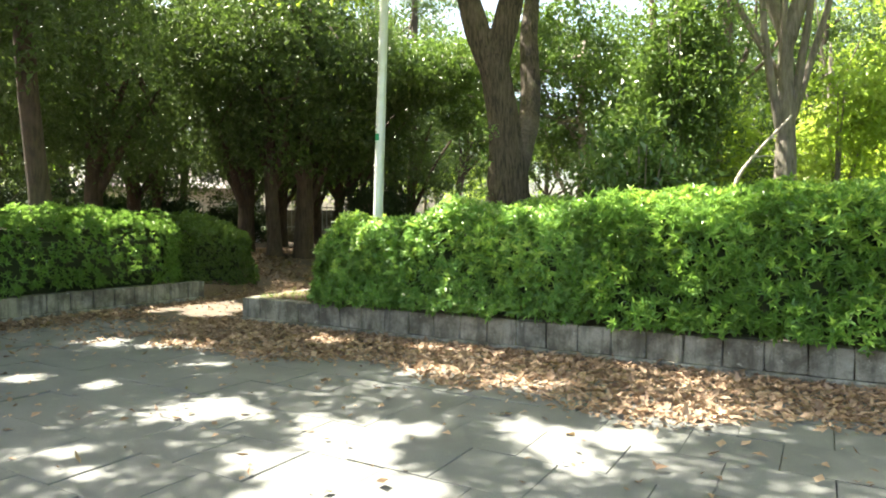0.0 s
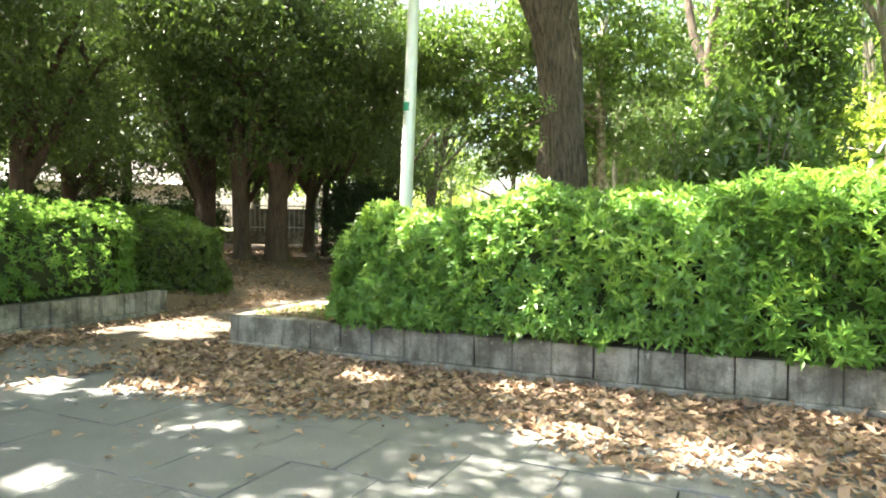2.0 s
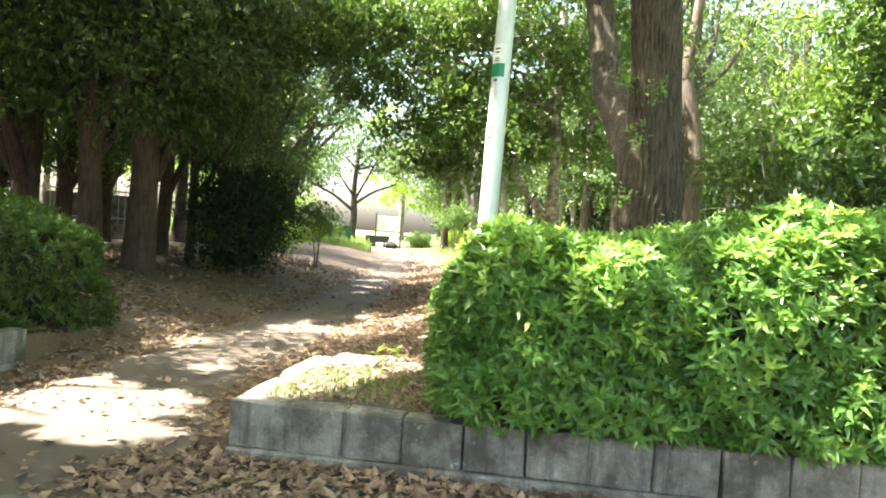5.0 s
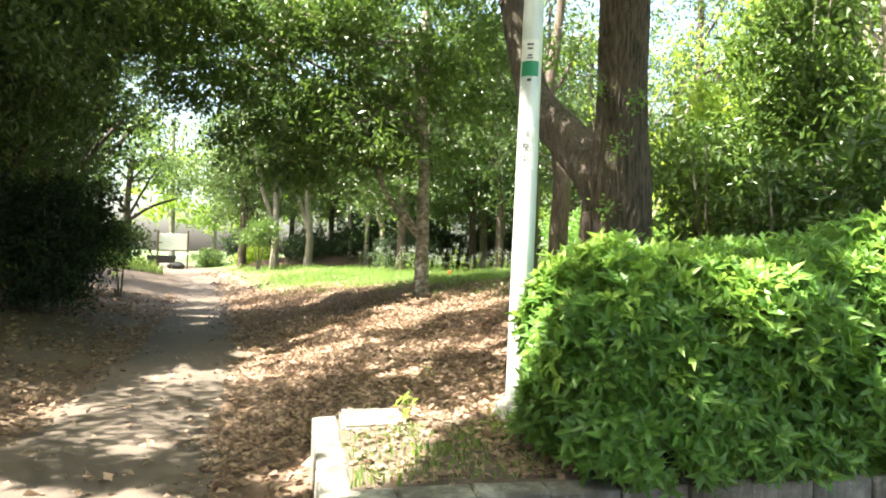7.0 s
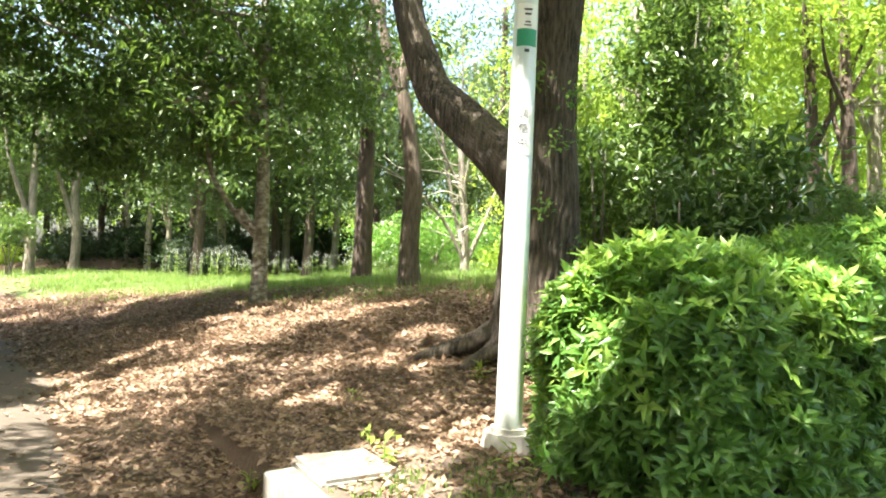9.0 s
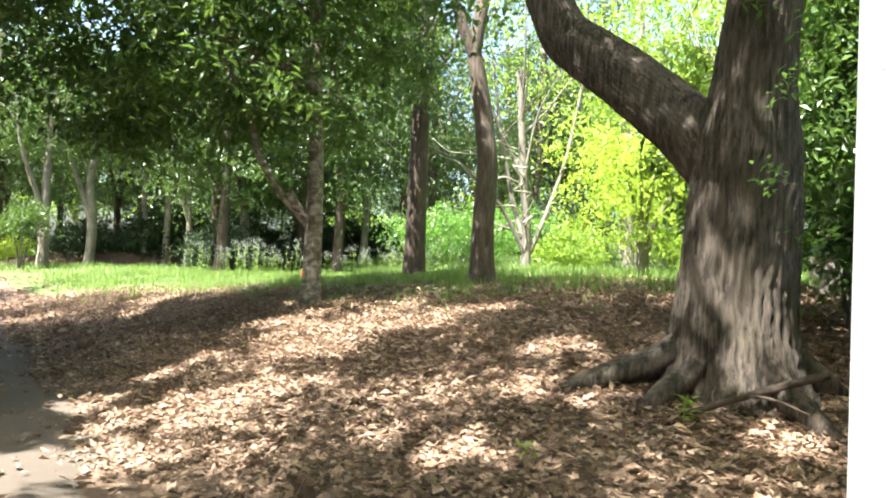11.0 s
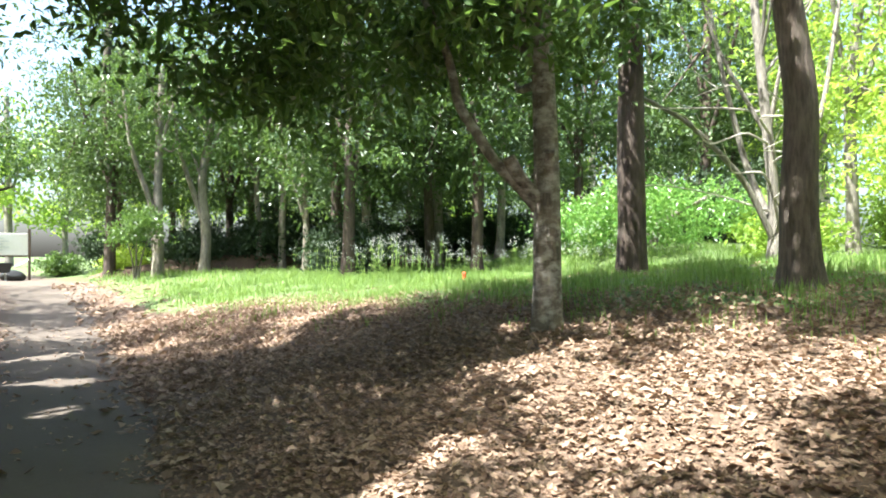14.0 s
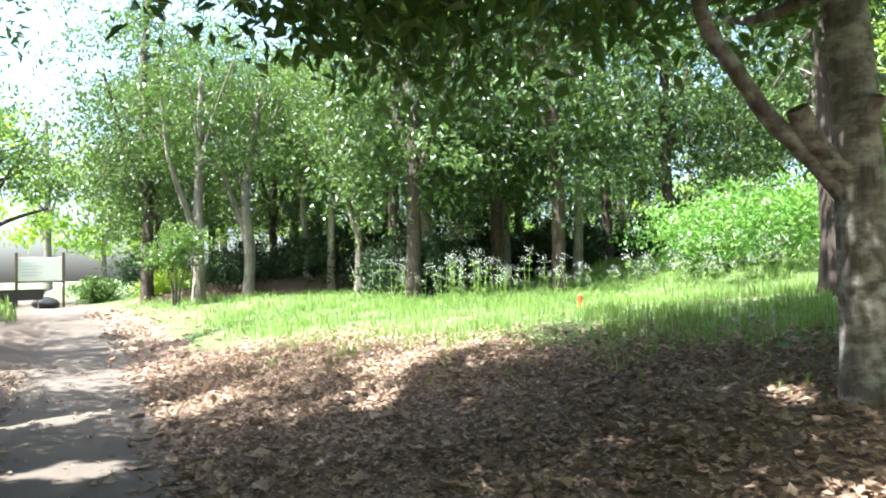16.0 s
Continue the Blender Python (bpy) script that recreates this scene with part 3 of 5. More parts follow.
# Solid core that blocks the view through; its dark colour stands in for shade.
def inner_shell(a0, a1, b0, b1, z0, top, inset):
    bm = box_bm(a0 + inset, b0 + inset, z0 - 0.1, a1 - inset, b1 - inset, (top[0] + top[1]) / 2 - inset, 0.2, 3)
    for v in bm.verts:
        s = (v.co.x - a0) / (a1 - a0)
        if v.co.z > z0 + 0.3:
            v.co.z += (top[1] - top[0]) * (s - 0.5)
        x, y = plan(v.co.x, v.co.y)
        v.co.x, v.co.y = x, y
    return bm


def hedge(name, label, boxes, size, mat, seed, group="", shoot_mat=None):
    """boxes: (a0, a1, b0, b1, z0, top, faces, count, fine, over)."""
    rng = np.random.default_rng(seed)
    a0, b0, z0 = boxes[0][0], boxes[0][2], boxes[0][4]
    h = thing(name, (0, 0, 0), label, "hedge", group)
    for a0, a1, b0, b1, z0, top, faces, count, fine, over in boxes:
        part("core", inner_shell(a0, a1, b0, b1, z0, top, 0.24), M_TWIG_SHADE, h, "solid dark core, inner shade of the twigs put into its colour")
        P, N = to_world(*hedge_surface(rng, count, a0, a1, b0, b1, z0, top, 0.5, faces, over))
        young = (rng.uniform(0, 1, len(P)) < 0.1 + 0.25 * (np.sin(P[:, 0] * 2.3 + P[:, 2] * 3) * np.cos(P[:, 1] * 1.9) > 0.35)) & (P[:, 2] > z0 + 0.35)
        for name2, pick, m2, label2 in (("foliage", ~young, mat, ""), ("young_growth", young, shoot_mat, "fresh yellow-green shoots")):
            if shoot_mat is None:
                pick, label2 = np.full(len(P), name2 == "foliage"), ""
            if pick.any():
                v, f = rosettes(rng, P[pick] + (N[pick] * 0.02 if name2 != "foliage" else 0), N[pick], 7, size, fine, 0.31)
                held(name2, mesh_np(name2, v, f), m2, h, label2)["kind"] = "stuff"
    # bare stems at the foot
    for i in range(10):
        b = boxes[0]
        x, y = plan(b[0] + 0.3 + rng.uniform(0, min(4.0, b[1] - b[0] - 0.6)), b[2] + 0.35 + rng.uniform(0, min(0.3, b[3] - b[2] - 0.7)))
        z = land_xy(x, y)
        pts = bend([(x, y, z - 0.05), (x + rng.normal(0, 0.1), y + rng.normal(0, 0.1), z + 0.3), (x + rng.normal(0, 0.2), y + rng.normal(0, 0.2), z + 0.7)], 6)
        held("stem", tube(pts, np.linspace(0.014, 0.006, 6), 5, 0.05, i), M_BARK_GREY, h)
    return h


hedge("azalea_hedge", "clipped bright green azalea hedge behind the stone kerb",
      [(1.34, 3.0, -0.02, 1.28, 0.42, (1.36, 1.60), "ftlb", 4600, True, 0.10),
       (2.6, 5.4, -0.02, 1.95, 0.42, (1.58, 1.72), "ftlb", 6000, True, 0.10),
       (5.2, 17.0, -0.02, 2.4, 0.42, (1.74, 2.06), "flt", 15500, False, 0.10)], 0.100, M_LEAF_HEDGE, 11, shoot_mat=M_LEAF_SHOOT)
hedge("clipped_hedge", "clipped green hedge with sunlit top above a low stone kerb",
      [(-5.2, -2.86, -12.0, 1.35, 0.42, (1.62, 1.62), "trbl", 11000, False, 0.0)], 0.085, M_LEAF_HEDGE, 12)
hedge("dark_shrub_hedge", "darker rounded shrub closing the end of the hedge",
      [(-4.9, -3.05, 1.2, 3.4, 0.15, (1.62, 1.42), "ftrlb", 3600, False, 0.0)], 0.085, M_LEAF_MID, 13)


# trees
def tree(name, base, label, trunk, radius, bark, limbs=(), blobs=(), leaf=0.12, leaf_m=None, per=26, spread=0.32, seed=0,
         ridges=0.0, segs=12, flare=1.5, group="", droop=0.3, twigs=0, aspect=0.45):
    """A tree at base: trunk and limbs as bent lines relative to it, crown as leaf clumps in ellipsoids relative to it.
    limbs: (points, first radius, last radius). twigs: thin branches that run from the trunk into the crown."""
    rng = np.random.default_rng(seed + 100)
    t = thing(name, base, label, "tree", group)
    n = max(8, int(len(trunk) * (20 if ridges else 5)))
    pts = bend([(0, 0, -0.25), *trunk], n)
    s = np.linspace(0, 1, n)
    zz = pts[:, 2]
    girth = radius * (1 - 0.45 * s) if isinstance(radius, float) else np.interp(zz, [q[0] for q in radius], [q[1] for q in radius])
    rad = girth * (1 + (flare - 1) * np.exp(-np.maximum(zz + 0.05, 0) / 0.22))
    held("trunk", tube(pts, rad, segs, 0.05, seed, ridges), bark, t)
    for i, (lp, r0, r1) in enumerate(limbs):
        m = max(6, len(lp) * (12 if ridges else 4))
        q = bend(lp, m)
        held("limb", tube(q, np.linspace(r0, r1, m), max(6, segs // 2 if not ridges else segs * 2 // 3), 0.06, seed + i + 1, ridges), bark, t)
    if blobs:
        for i in range(twigs):
            c, r, k = blobs[int(rng.integers(len(blobs)))]
            k0 = int(rng.uniform(0.45, 0.95) * (n - 1))
            goal = np.array(c) + unit(rng.normal(size=3)) * np.array(r) * 0.75
            a = pts[k0]
            mid = (a + goal) / 2 + rng.normal(0, 0.15, 3) + np.array([0, 0, -0.1])
            q = bend([a, mid, goal], 8)
            r0 = min(rad[k0] * 0.5, 0.09)
            held("branch", tube(q, np.linspace(r0, r0 * 0.25, 8), 6, 0.05, seed + 50 + i), bark, t)
        ob = held("crown", crown_mesh(rng, blobs, leaf, per, spread, droop, aspect, base), leaf_m, t)
        ob["kind"] = "stuff"
    return t


def blob(x, y, z, rx, ry, rz, k):
    return ((x, y, z), (rx, ry, rz), k)


# the great oak beside the hedge
def oak_crown():
    """Wide, broken canopy: separate masses of leaves with gaps between them."""
    rg = np.random.default_rng(77)
    out = []
    for i in range(-6, 7):
        for j in range(-7, 8):
            x, y = (i + 0.5 * (j % 2)) * 1.45 + rg.normal(0, 0.2), j * 1.25 + rg.normal(0, 0.2)
            if math.hypot(x, y) < 8.2:
                out.append(blob(x - 1.6, y - 3.0, rg.uniform(6.6, 8.6), rg.uniform(0.8, 1.15), rg.uniform(0.8, 1.15), rg.uniform(0.4, 0.7), 23))
    return out


OAK = on_land(1.17, 11.68, -0.02)
oak = tree("oak_tree", OAK, "massive old oak with deeply furrowed grey-brown bark beside the hedge",
           [(0.0, 0.0, 0.0), (-0.02, 0.0, 0.6), (-0.03, -0.03, 1.5), (-0.14, -0.14, 2.6), (-0.36, -0.30, 3.7)], [(0, 0.37), (1.2, 0.355), (1.7, 0.34), (2.15, 0.27), (2.7, 0.24), (3.7, 0.225)], M_BARK_OAK,
           [([(-0.02, 0.0, 1.45), (0.1, 0.35, 1.9), (0.28, 0.9, 2.38), (0.46, 1.5, 2.85), (0.55, 1.85, 3.6), (0.5, 2.1, 4.7), (0.7, 2.6, 6.2)], 0.25, 0.13),
            ([(-0.34, -0.28, 3.5), (-0.6, -0.28, 4.1), (-0.85, -0.2, 5.0), (-1.1, 0.0, 6.6)], 0.22, 0.12),
            ([(-0.34, -0.28, 3.5), (-0.14, -0.3, 4.2), (0.02, -0.35, 5.0), (0.3, -0.5, 7.0)], 0.22, 0.12)],
           oak_crown(), 0.17, M_LEAF_LIGHT, 54, 0.3, 3, ridges=0.075, segs=160, flare=1.5)
for i, (pts, r0) in enumerate((
        ([(-0.05, 0.12, 0.42), (-0.2, 0.5, 0.16), (-0.42, 0.9, 0.02), (-0.62, 1.15, -0.14)], 0.15),
        ([(-0.12, 0.05, 0.40), (-0.38, 0.22, 0.13), (-0.6, 0.40, -0.02), (-0.75, 0.5, -0.16)], 0.10),
        ([(-0.1, -0.1, 0.36), (-0.32, -0.3, 0.08), (-0.48, -0.5, -0.05), (-0.6, -0.7, -0.2)], 0.15),
        ([(0.2, 0.1, 0.3), (0.5, 0.25, 0.1), (0.8, 0.4, -0.1)], 0.16), ([(0.1, -0.2, 0.3), (0.3, -0.5, 0.1), (0.5, -0.8, -0.15)], 0.15))):
    q = bend(pts, 14)
    held("root", tube(q, np.linspace(r0, 0.05, 14), 28, 0.08, 40 + i, 0.06), M_BARK_OAK, oak)

rg = np.random.default_rng(47)
for i, (w, z) in enumerate(((200, 1.3), (235, 2.35), (185, 2.5), (250, 0.95), (215, 1.9))):
    d = np.array([math.cos(radians(w)), math.sin(radians(w)), 0.25])
    r0 = float(np.interp(z, [0, 1.2, 2.2, 3.7], [0.4, 0.36, 0.27, 0.23]))
    c = np.array([-0.06 * z, -0.05 * z, z]) + d * r0 * 0.95
    m = 34
    P = c + d * rg.uniform(0, 0.22, (m, 1)) + rg.normal(0, 0.06, (m, 3))
    v, f = leaves(P, d + rg.normal(0, 0.7, (m, 3)), np.tile([0, 0, 1.0], (m, 1)) + rg.normal(0, 0.4, (m, 3)), rg.uniform(0.05, 0.11, m), rg.uniform(0.02, 0.04, m), True)
    held("leafy_shoot", mesh_np("leafy_shoot", v, f), M_LEAF_HEDGE, oak, "small green shoot growing from the bark")["kind"] = "stuff"

# fallen branch over the roots of the oak
x, y = plan(2.25, 2.95)
fallen = thing("fallen_branch", on_land(x, y), "dark crooked fallen branch lying over the oak's roots", "branch")
x1, y1 = plan(3.1, 2.55)
q = bend([(0, 0, 0.04), ((x1 - x) * 0.5, (y1 - y) * 0.5 + 0.05, 0.16), (x1 - x, y1 - y, 0.3)], 12)
held("bough", tube(q, np.linspace(0.016, 0.03, 12), 8, 0.08, 48), M_BARK_DARK, fallen)
held("twig", tube(bend([q[5], q[5] + np.array([-0.1, -0.15, 0.02]), q[5] + np.array([-0.16, -0.34, -0.04])], 6), np.linspace(0.012, 0.005, 6), 6, 0.05, 49), M_BARK_DARK, fallen)

# mottled tree with the low fork
WT = on_land(3.53, 17.60)
tree("mottled_tree", WT, "slim tree with pale mottled bark and a low fork",
     [(0.0, 0.0, 0.0), (-0.02, 0.0, 0.8), (0.0, 0.0, 1.6), (0.04, 0.06, 2.6), (-0.02, 0.1, 3.8), (0.1, 0.2, 5.6)], 0.135, M_BARK_MOTTLED,
     [([(0.0, 0.0, 1.15), (-0.18, 0.18, 1.40), (-0.30, 0.24, 1.62)], 0.085, 0.065),
      ([(-0.02, 0.05, 1.10), (-0.16, 0.19, 1.34), (-0.33, 0.40, 1.60), (-0.44, 0.53, 1.90), (-0.54, 0.65, 2.10), (-0.58, 0.70, 2.5), (-0.68, 0.82, 2.95), (-0.95, 1.15, 3.7)], 0.062, 0.022),
      ([(0.02, 0.0, 1.3), (-0.08, -0.06, 1.52), (-0.14, -0.1, 1.66)], 0.07, 0.055)],
     [blob(-0.9, 1.2, 3.4, 2.2, 2.2, 1.2, 80), blob(0.9, -0.8, 4.4, 2.0, 2.0, 1.2, 80), blob(-1.3, 2.4, 3.2, 1.7, 1.7, 1.1, 55), blob(0.7, 1.2, 3.1, 1.3, 1.3, 0.8, 22), blob(0.3, 0.2, 5.8, 2.6, 2.6, 1.5, 130), blob(-2.6, 3.4, 4.6, 1.6, 1.8, 1.0, 70), blob(-0.6, 2.9, 5.8, 2.3, 2.0, 1.0, 110), blob(-2.0, 1.0, 5.7, 2.0, 2.0, 1.0, 80), blob(-3.4, 5.2, 5.6, 2.1, 2.1, 1.0, 95), blob(-4.8, 4.0, 5.8, 1.8, 1.8, 0.9, 70), blob(-3.7, 1.8, 5.3, 1.6, 1.6, 0.7, 80)],
     0.145, M_LEAF_MID, 62, 0.22, 5, segs=20, flare=1.25, twigs=16)

# two more trunks on the mound
T2 = on_land(5.4, 15.75)
tree("leaning_tree", T2, "slender dark-barked tree leaning on the grassy mound",
     [(0.0, 0.0, 0.0), (-0.02, 0.02, 0.8), (0.05, 0.0, 1.9), (-0.06, 0.1, 2.9), (-0.18, 0.22, 3.75)], 0.205, M_BARK_BROWN,
     [([(-0.18, 0.21, 3.6), (-0.36, 0.42, 4.2), (-0.48, 0.6, 5.2), (-0.55, 0.65, 6.8)], 0.10, 0.05),
      ([(-0.18, 0.21, 3.6), (-0.14, 0.12, 4.3), (-0.05, 0.05, 5.4), (0.1, -0.1, 6.8)], 0.12, 0.06)],
     [blob(-0.6, 0.8, 7.3, 1.7, 1.7, 1.2, 60), blob(0.3, -0.3, 7.5, 1.8, 1.8, 1.2, 60)], 0.14, M_LEAF_LIGHT, 24, 0.34, 6, segs=18, flare=1.45)
T3 = on_land(7.5, 18.35)
tree("straight_tree", T3, "straight dark trunk rising from the grass", [(0, 0, 0), (0.0, 0.0, 1.5), (0.03, 0.0, 3.2), (0.05, 0.1, 7.5)], 0.22, M_BARK_DARK, (),
     [blob(-0.5, 0.2, 4.4, 1.6, 1.6, 1.4, 60), blob(0.3, 0.3, 6.6, 2.3, 2.3, 1.7, 100)], 0.16, M_LEAF_DARK, 28, 0.38, 7, segs=16, flare=1.35, twigs=10)

# evergreens left of the path; seeds 30 and 33 are unseen, added for shade
EVER = [((-6.25, 20.8), 0.27, 9.5, 21), ((-4.85, 19.0), 0.20, 8.5, 22), ((-4.1, 19.3), 0.27, 9.0, 23), ((-3.85, 23.4), 0.17, 8.0, 24),
        ((-3.2, 22.0), 0.11, 6.5, 25), ((-7.1, 12.2), 0.21, 8.5, 26), ((-9.0, 17.0), 0.25, 9.5, 27), ((-10.5, 22.5), 0.24, 9.5, 28),
        ((-8.0, 26.5), 0.22, 9.5, 29), ((-9.6, 8.6), 0.25, 9.0, 30), ((-12.5, 14.0), 0.24, 9.5, 31), ((-13.5, 19.5), 0.25, 10, 32), ((-10.6, 6.1), 0.24, 9.0, 33), ((-9.2, 13.6), 0.2, 9.0, 35), ((-11.5, 26.5), 0.2, 9.5, 36), ((-6.2, 25.0), 0.2, 9.0, 37), ((-1.5, 26.0), 0.2, 11.5, 38), ((-5.6, 28.5), 0.2, 12.0, 39)]
# leaf masses out from seed 33, added overhead only to shade the forecourt
shade_boughs = {33: [blob(2.6 + 1.5 * (k % 3) + 0.5 * (k // 3 % 2), -1.6 + 1.4 * (k // 3), 6.6 + 0.3 * (k % 2), 1.0, 1.0, 0.6, 20) for k in range(15)]}
for (x, y), r, h, sd in EVER:
    rg = np.random.default_rng(sd)
    b = on_land(x, y)
    lean = rg.normal(0, 0.15, 2)
    top = h - 0.5
    low = {26: 3.6, 25: 2.6, 30: 3.2, 33: 3.4, 35: 3.0}.get(sd, 2.6 if sd < 25 else 2.2)
    wide = 0.8 if sd in (22, 23) else 0.6 if sd in (26, 27, 30, 33, 35) else 0.5 if sd in (24, 25) else 0.0
    limbs = []
    for k in range(0 if sd in (26, 30, 33, 35) else 3):
        w = rg.uniform(0, 6.28)
        z0 = rg.uniform(1.2, 2.2)
        d = np.array([math.cos(w), math.sin(w)])
        limbs.append(([(lean[0] * z0 / h, lean[1] * z0 / h, z0), (*(d * 0.55), z0 + 0.9), (*(d * 1.1), z0 + 2.0), (*(d * 1.8), z0 + 2.9)], r * 0.55, 0.04))
    tree("evergreen_tree", b, "dark evergreen tree with reddish-brown trunk and dense low canopy",
         [(0, 0, 0), (lean[0] * 0.3, lean[1] * 0.3, 1.5), (lean[0] * 0.7, lean[1] * 0.7, 4), (lean[0], lean[1], top)], r, M_BARK_DARK, limbs,
         [blob(0, 0, low + 1.1, 2.3, 2.3, 1.3, 100), blob(lean[0], lean[1], low + 3.2, 2.8 + wide, 2.8 + wide, 1.7, 130 + int(wide * 260)), blob(lean[0], lean[1], h - 1.3, 2.3, 2.3, 1.5, 80), *shade_boughs.get(sd, ())],
         0.14, M_LEAF_DARK, 60, 0.34, sd, segs=14, flare=1.3, group="evergreens left of the path", droop=0.6, twigs=0 if sd == 26 else 7)


def bush(name, xy, label, r, h, mat, leaf, k, seed, per=24, stems=4, low=0.1, stem_mat=None, category="shrub", spread=0.16, squat=1.0):
    rng = np.random.default_rng(seed)
    b = on_land(*xy)
    t = thing(name, b, label, category)
    for i in range(stems):
        w = rng.uniform(0, 6.28)
        q = bend([(0.06 * math.cos(w), 0.06 * math.sin(w), -0.1), (0.15 * math.cos(w), 0.15 * math.sin(w), h * 0.3), (r * 0.6 * math.cos(w), r * 0.6 * math.sin(w), h * 0.75)], 8)
        held("stem", tube(q, np.linspace(0.03 * r + 0.012, 0.008, 8), 6, 0.06, seed + i), stem_mat or M_BARK_GREY, t)
    blobs = [blob(0, 0, low + (h - low) * 0.5, r, r * squat, (h - low) * 0.5, k)]
    for i in range(3):
        w = rng.uniform(0, 6.28)
        blobs.append(blob(r * 0.5 * math.cos(w), r * 0.5 * math.sin(w), low + (h - low) * rng.uniform(0.35, 0.75), r * 0.6, r * 0.6, (h - low) * 0.35, k // 4))
    ob = held("foliage", crown_mesh(rng, blobs, leaf, per, spread, 0.2, 0.42), mat, t)
    ob["kind"] = "stuff"
    return t


bush("camellia_shrub", (-2.2, 20.9), "dense dark green rounded shrub beside the path", 1.1, 2.35, M_LEAF_HOLLY_SHADE, 0.10, 340, 61, 34)
bush("small_tree", (0.5, 26.2), "small round-headed sapling at the path edge", 0.75, 2.1, M_LEAF_MID, 0.11, 50, 62, 22, 2, 1.0)
bush("understory_shrub", (3.0, 11.6), "loose understory shrub with glossy light leaves", 0.8, 2.6, M_LEAF_MID, 0.12, 80, 63, 24, 5, 0.7)
bush("understory_shrub", (4.6, 12.2), "loose understory shrub with fresh green leaves", 0.95, 3.3, M_LEAF_LIGHT, 0.13, 90, 64, 24, 5, 0.5)
bush("understory_shrub", (2.55, 10.6), "sprawling young shrub with broad leaves behind the hedge", 0.55, 2.1, M_LEAF_GLOSSY, 0.12, 34, 65, 20, 4, 0.9)
bush("understory_shrub", (6.7, 11.7), "tall airy shrub with light green leaves", 1.1, 3.2, M_LEAF_LIGHT, 0.13, 110, 75, 24, 5, 0.5)
bush("columnar_shrub", (3.75, 10.9), "tall dark columnar evergreen wrapped in ivy", 0.72, 4.9, M_LEAF_MID, 0.11, 240, 66, 30, 5, 0.6)
bush("understory_shrub", (2.9, 9.9), "broad-leaved glossy shrub standing behind the hedge", 0.75, 2.7, M_LEAF_GLOSSY, 0.16, 46, 76, 20, 6, 1.0)
bush("dark_shrub", (8.3, 10.3), "dark clipped evergreen shrub behind the hedge", 0.85, 2.3, M_LEAF_MID, 0.11, 130, 67, 28)
bush("dark_shrub", (7.4, 8.8), "dark broad evergreen shrub behind the hedge", 1.0, 2.2, M_LEAF_MID, 0.11, 140, 68, 28)
bush("maple_tree", (9.2, 14.2), "yellow-green backlit maple with airy spreading foliage", 2.1, 3.3, M_LEAF_YELLOW, 0.11, 150, 69, 30, 6, 0.5, category="tree")
bush("thicket", (15.3, 20.9), "bramble thicket covering a bank beyond the grass", 3.2, 1.9, M_LEAF_HEDGE, 0.13, 330, 70, 26, 5, 0.0)
bush("round_shrub", (11.6, 41.0), "low clipped yellow-green round shrub", 1.2, 1.2, M_LEAF_YELLOW, 0.14, 90, 71, 24)
bush("round_shrub", (3.4, 41.5), "low green shrub beside the path", 1.3, 1.3, M_LEAF_MID, 0.15, 90, 72, 24)
bush("round_shrub", (10.6, 45.6), "low dark shrub beside the notice board", 0.9, 1.2, M_LEAF_MID, 0.15, 60, 73, 24)
bush("small_tree", (9.2, 36.2), "thin young tree in the grass", 1.0, 2.6, M_LEAF_MID, 0.14, 60, 74, 22, 3, 1.1)

tree("spreading_tree", on_land(7.1, 49.0), "dark-trunked spreading tree beyond the notice board", [(0, 0, 0), (0.1, 0, 1.6), (0, 0.1, 3.2), (0.2, 0, 6.5)], 0.24, M_BARK_DARK,
     [([(0, 0, 2.0), (-1.4, -0.2, 3.0), (-3.0, -0.4, 3.6)], 0.12, 0.05), ([(0, 0, 2.4), (1.4, 0.2, 3.4), (3.0, 0.3, 4.0)], 0.12, 0.05)],
     [blob(-2.2, 0, 5.0, 2.4, 2.4, 1.3, 60), blob(2.0, 0, 5.6, 2.4, 2.4, 1.4, 60), blob(0, 0, 7.4, 3.4, 3.4, 1.9, 90)], 0.24, M_LEAF_MID, 30, 0.5, 95, segs=10, twigs=6)
tree("overhanging_tree", on_land(0.2, 31.5), "tree leaning its dark canopy over the footpath", [(0, 0, 0), (0.2, 0, 2.0), (0.6, -0.1, 4.0), (1.4, -0.3, 7.5)], 0.2, M_BARK_DARK, (),
     [blob(1.4, -0.4, 6.0, 2.6, 2.6, 1.3, 120), blob(1.8, -0.5, 8.2, 3.0, 3.0, 1.6, 140), blob(-1.0, 0.3, 5.4, 2.2, 2.2, 1.4, 60)], 0.2, M_LEAF_MID, 34, 0.46, 96, segs=12, twigs=8)

# trees to the right of the oak
RT = on_land(5.45, 10.95)
tree("forked_tree", RT, "grey-trunked tree forking high behind the hedge", [(0, 0, 0), (0.0, 0, 1.5), (-0.04, 0, 2.8), (-0.02, 0.0, 3.5)], 0.19, M_BARK_GREY,
     [([(-0.02, 0, 3.3), (-0.35, 0.1, 4.1), (-0.7, 0.3, 6.0)], 0.13, 0.06), ([(-0.02, 0, 3.3), (0.25, 0, 4.1), (0.6, -0.2, 6.0)], 0.13, 0.06)],
     [blob(-0.6, 0.4, 6.8, 2.0, 2.0, 1.3, 70), blob(0.9, -0.2, 6.8, 2.0, 2.0, 1.3, 70)], 0.15, M_LEAF_LIGHT, 24, 0.36, 80, segs=14, twigs=8)
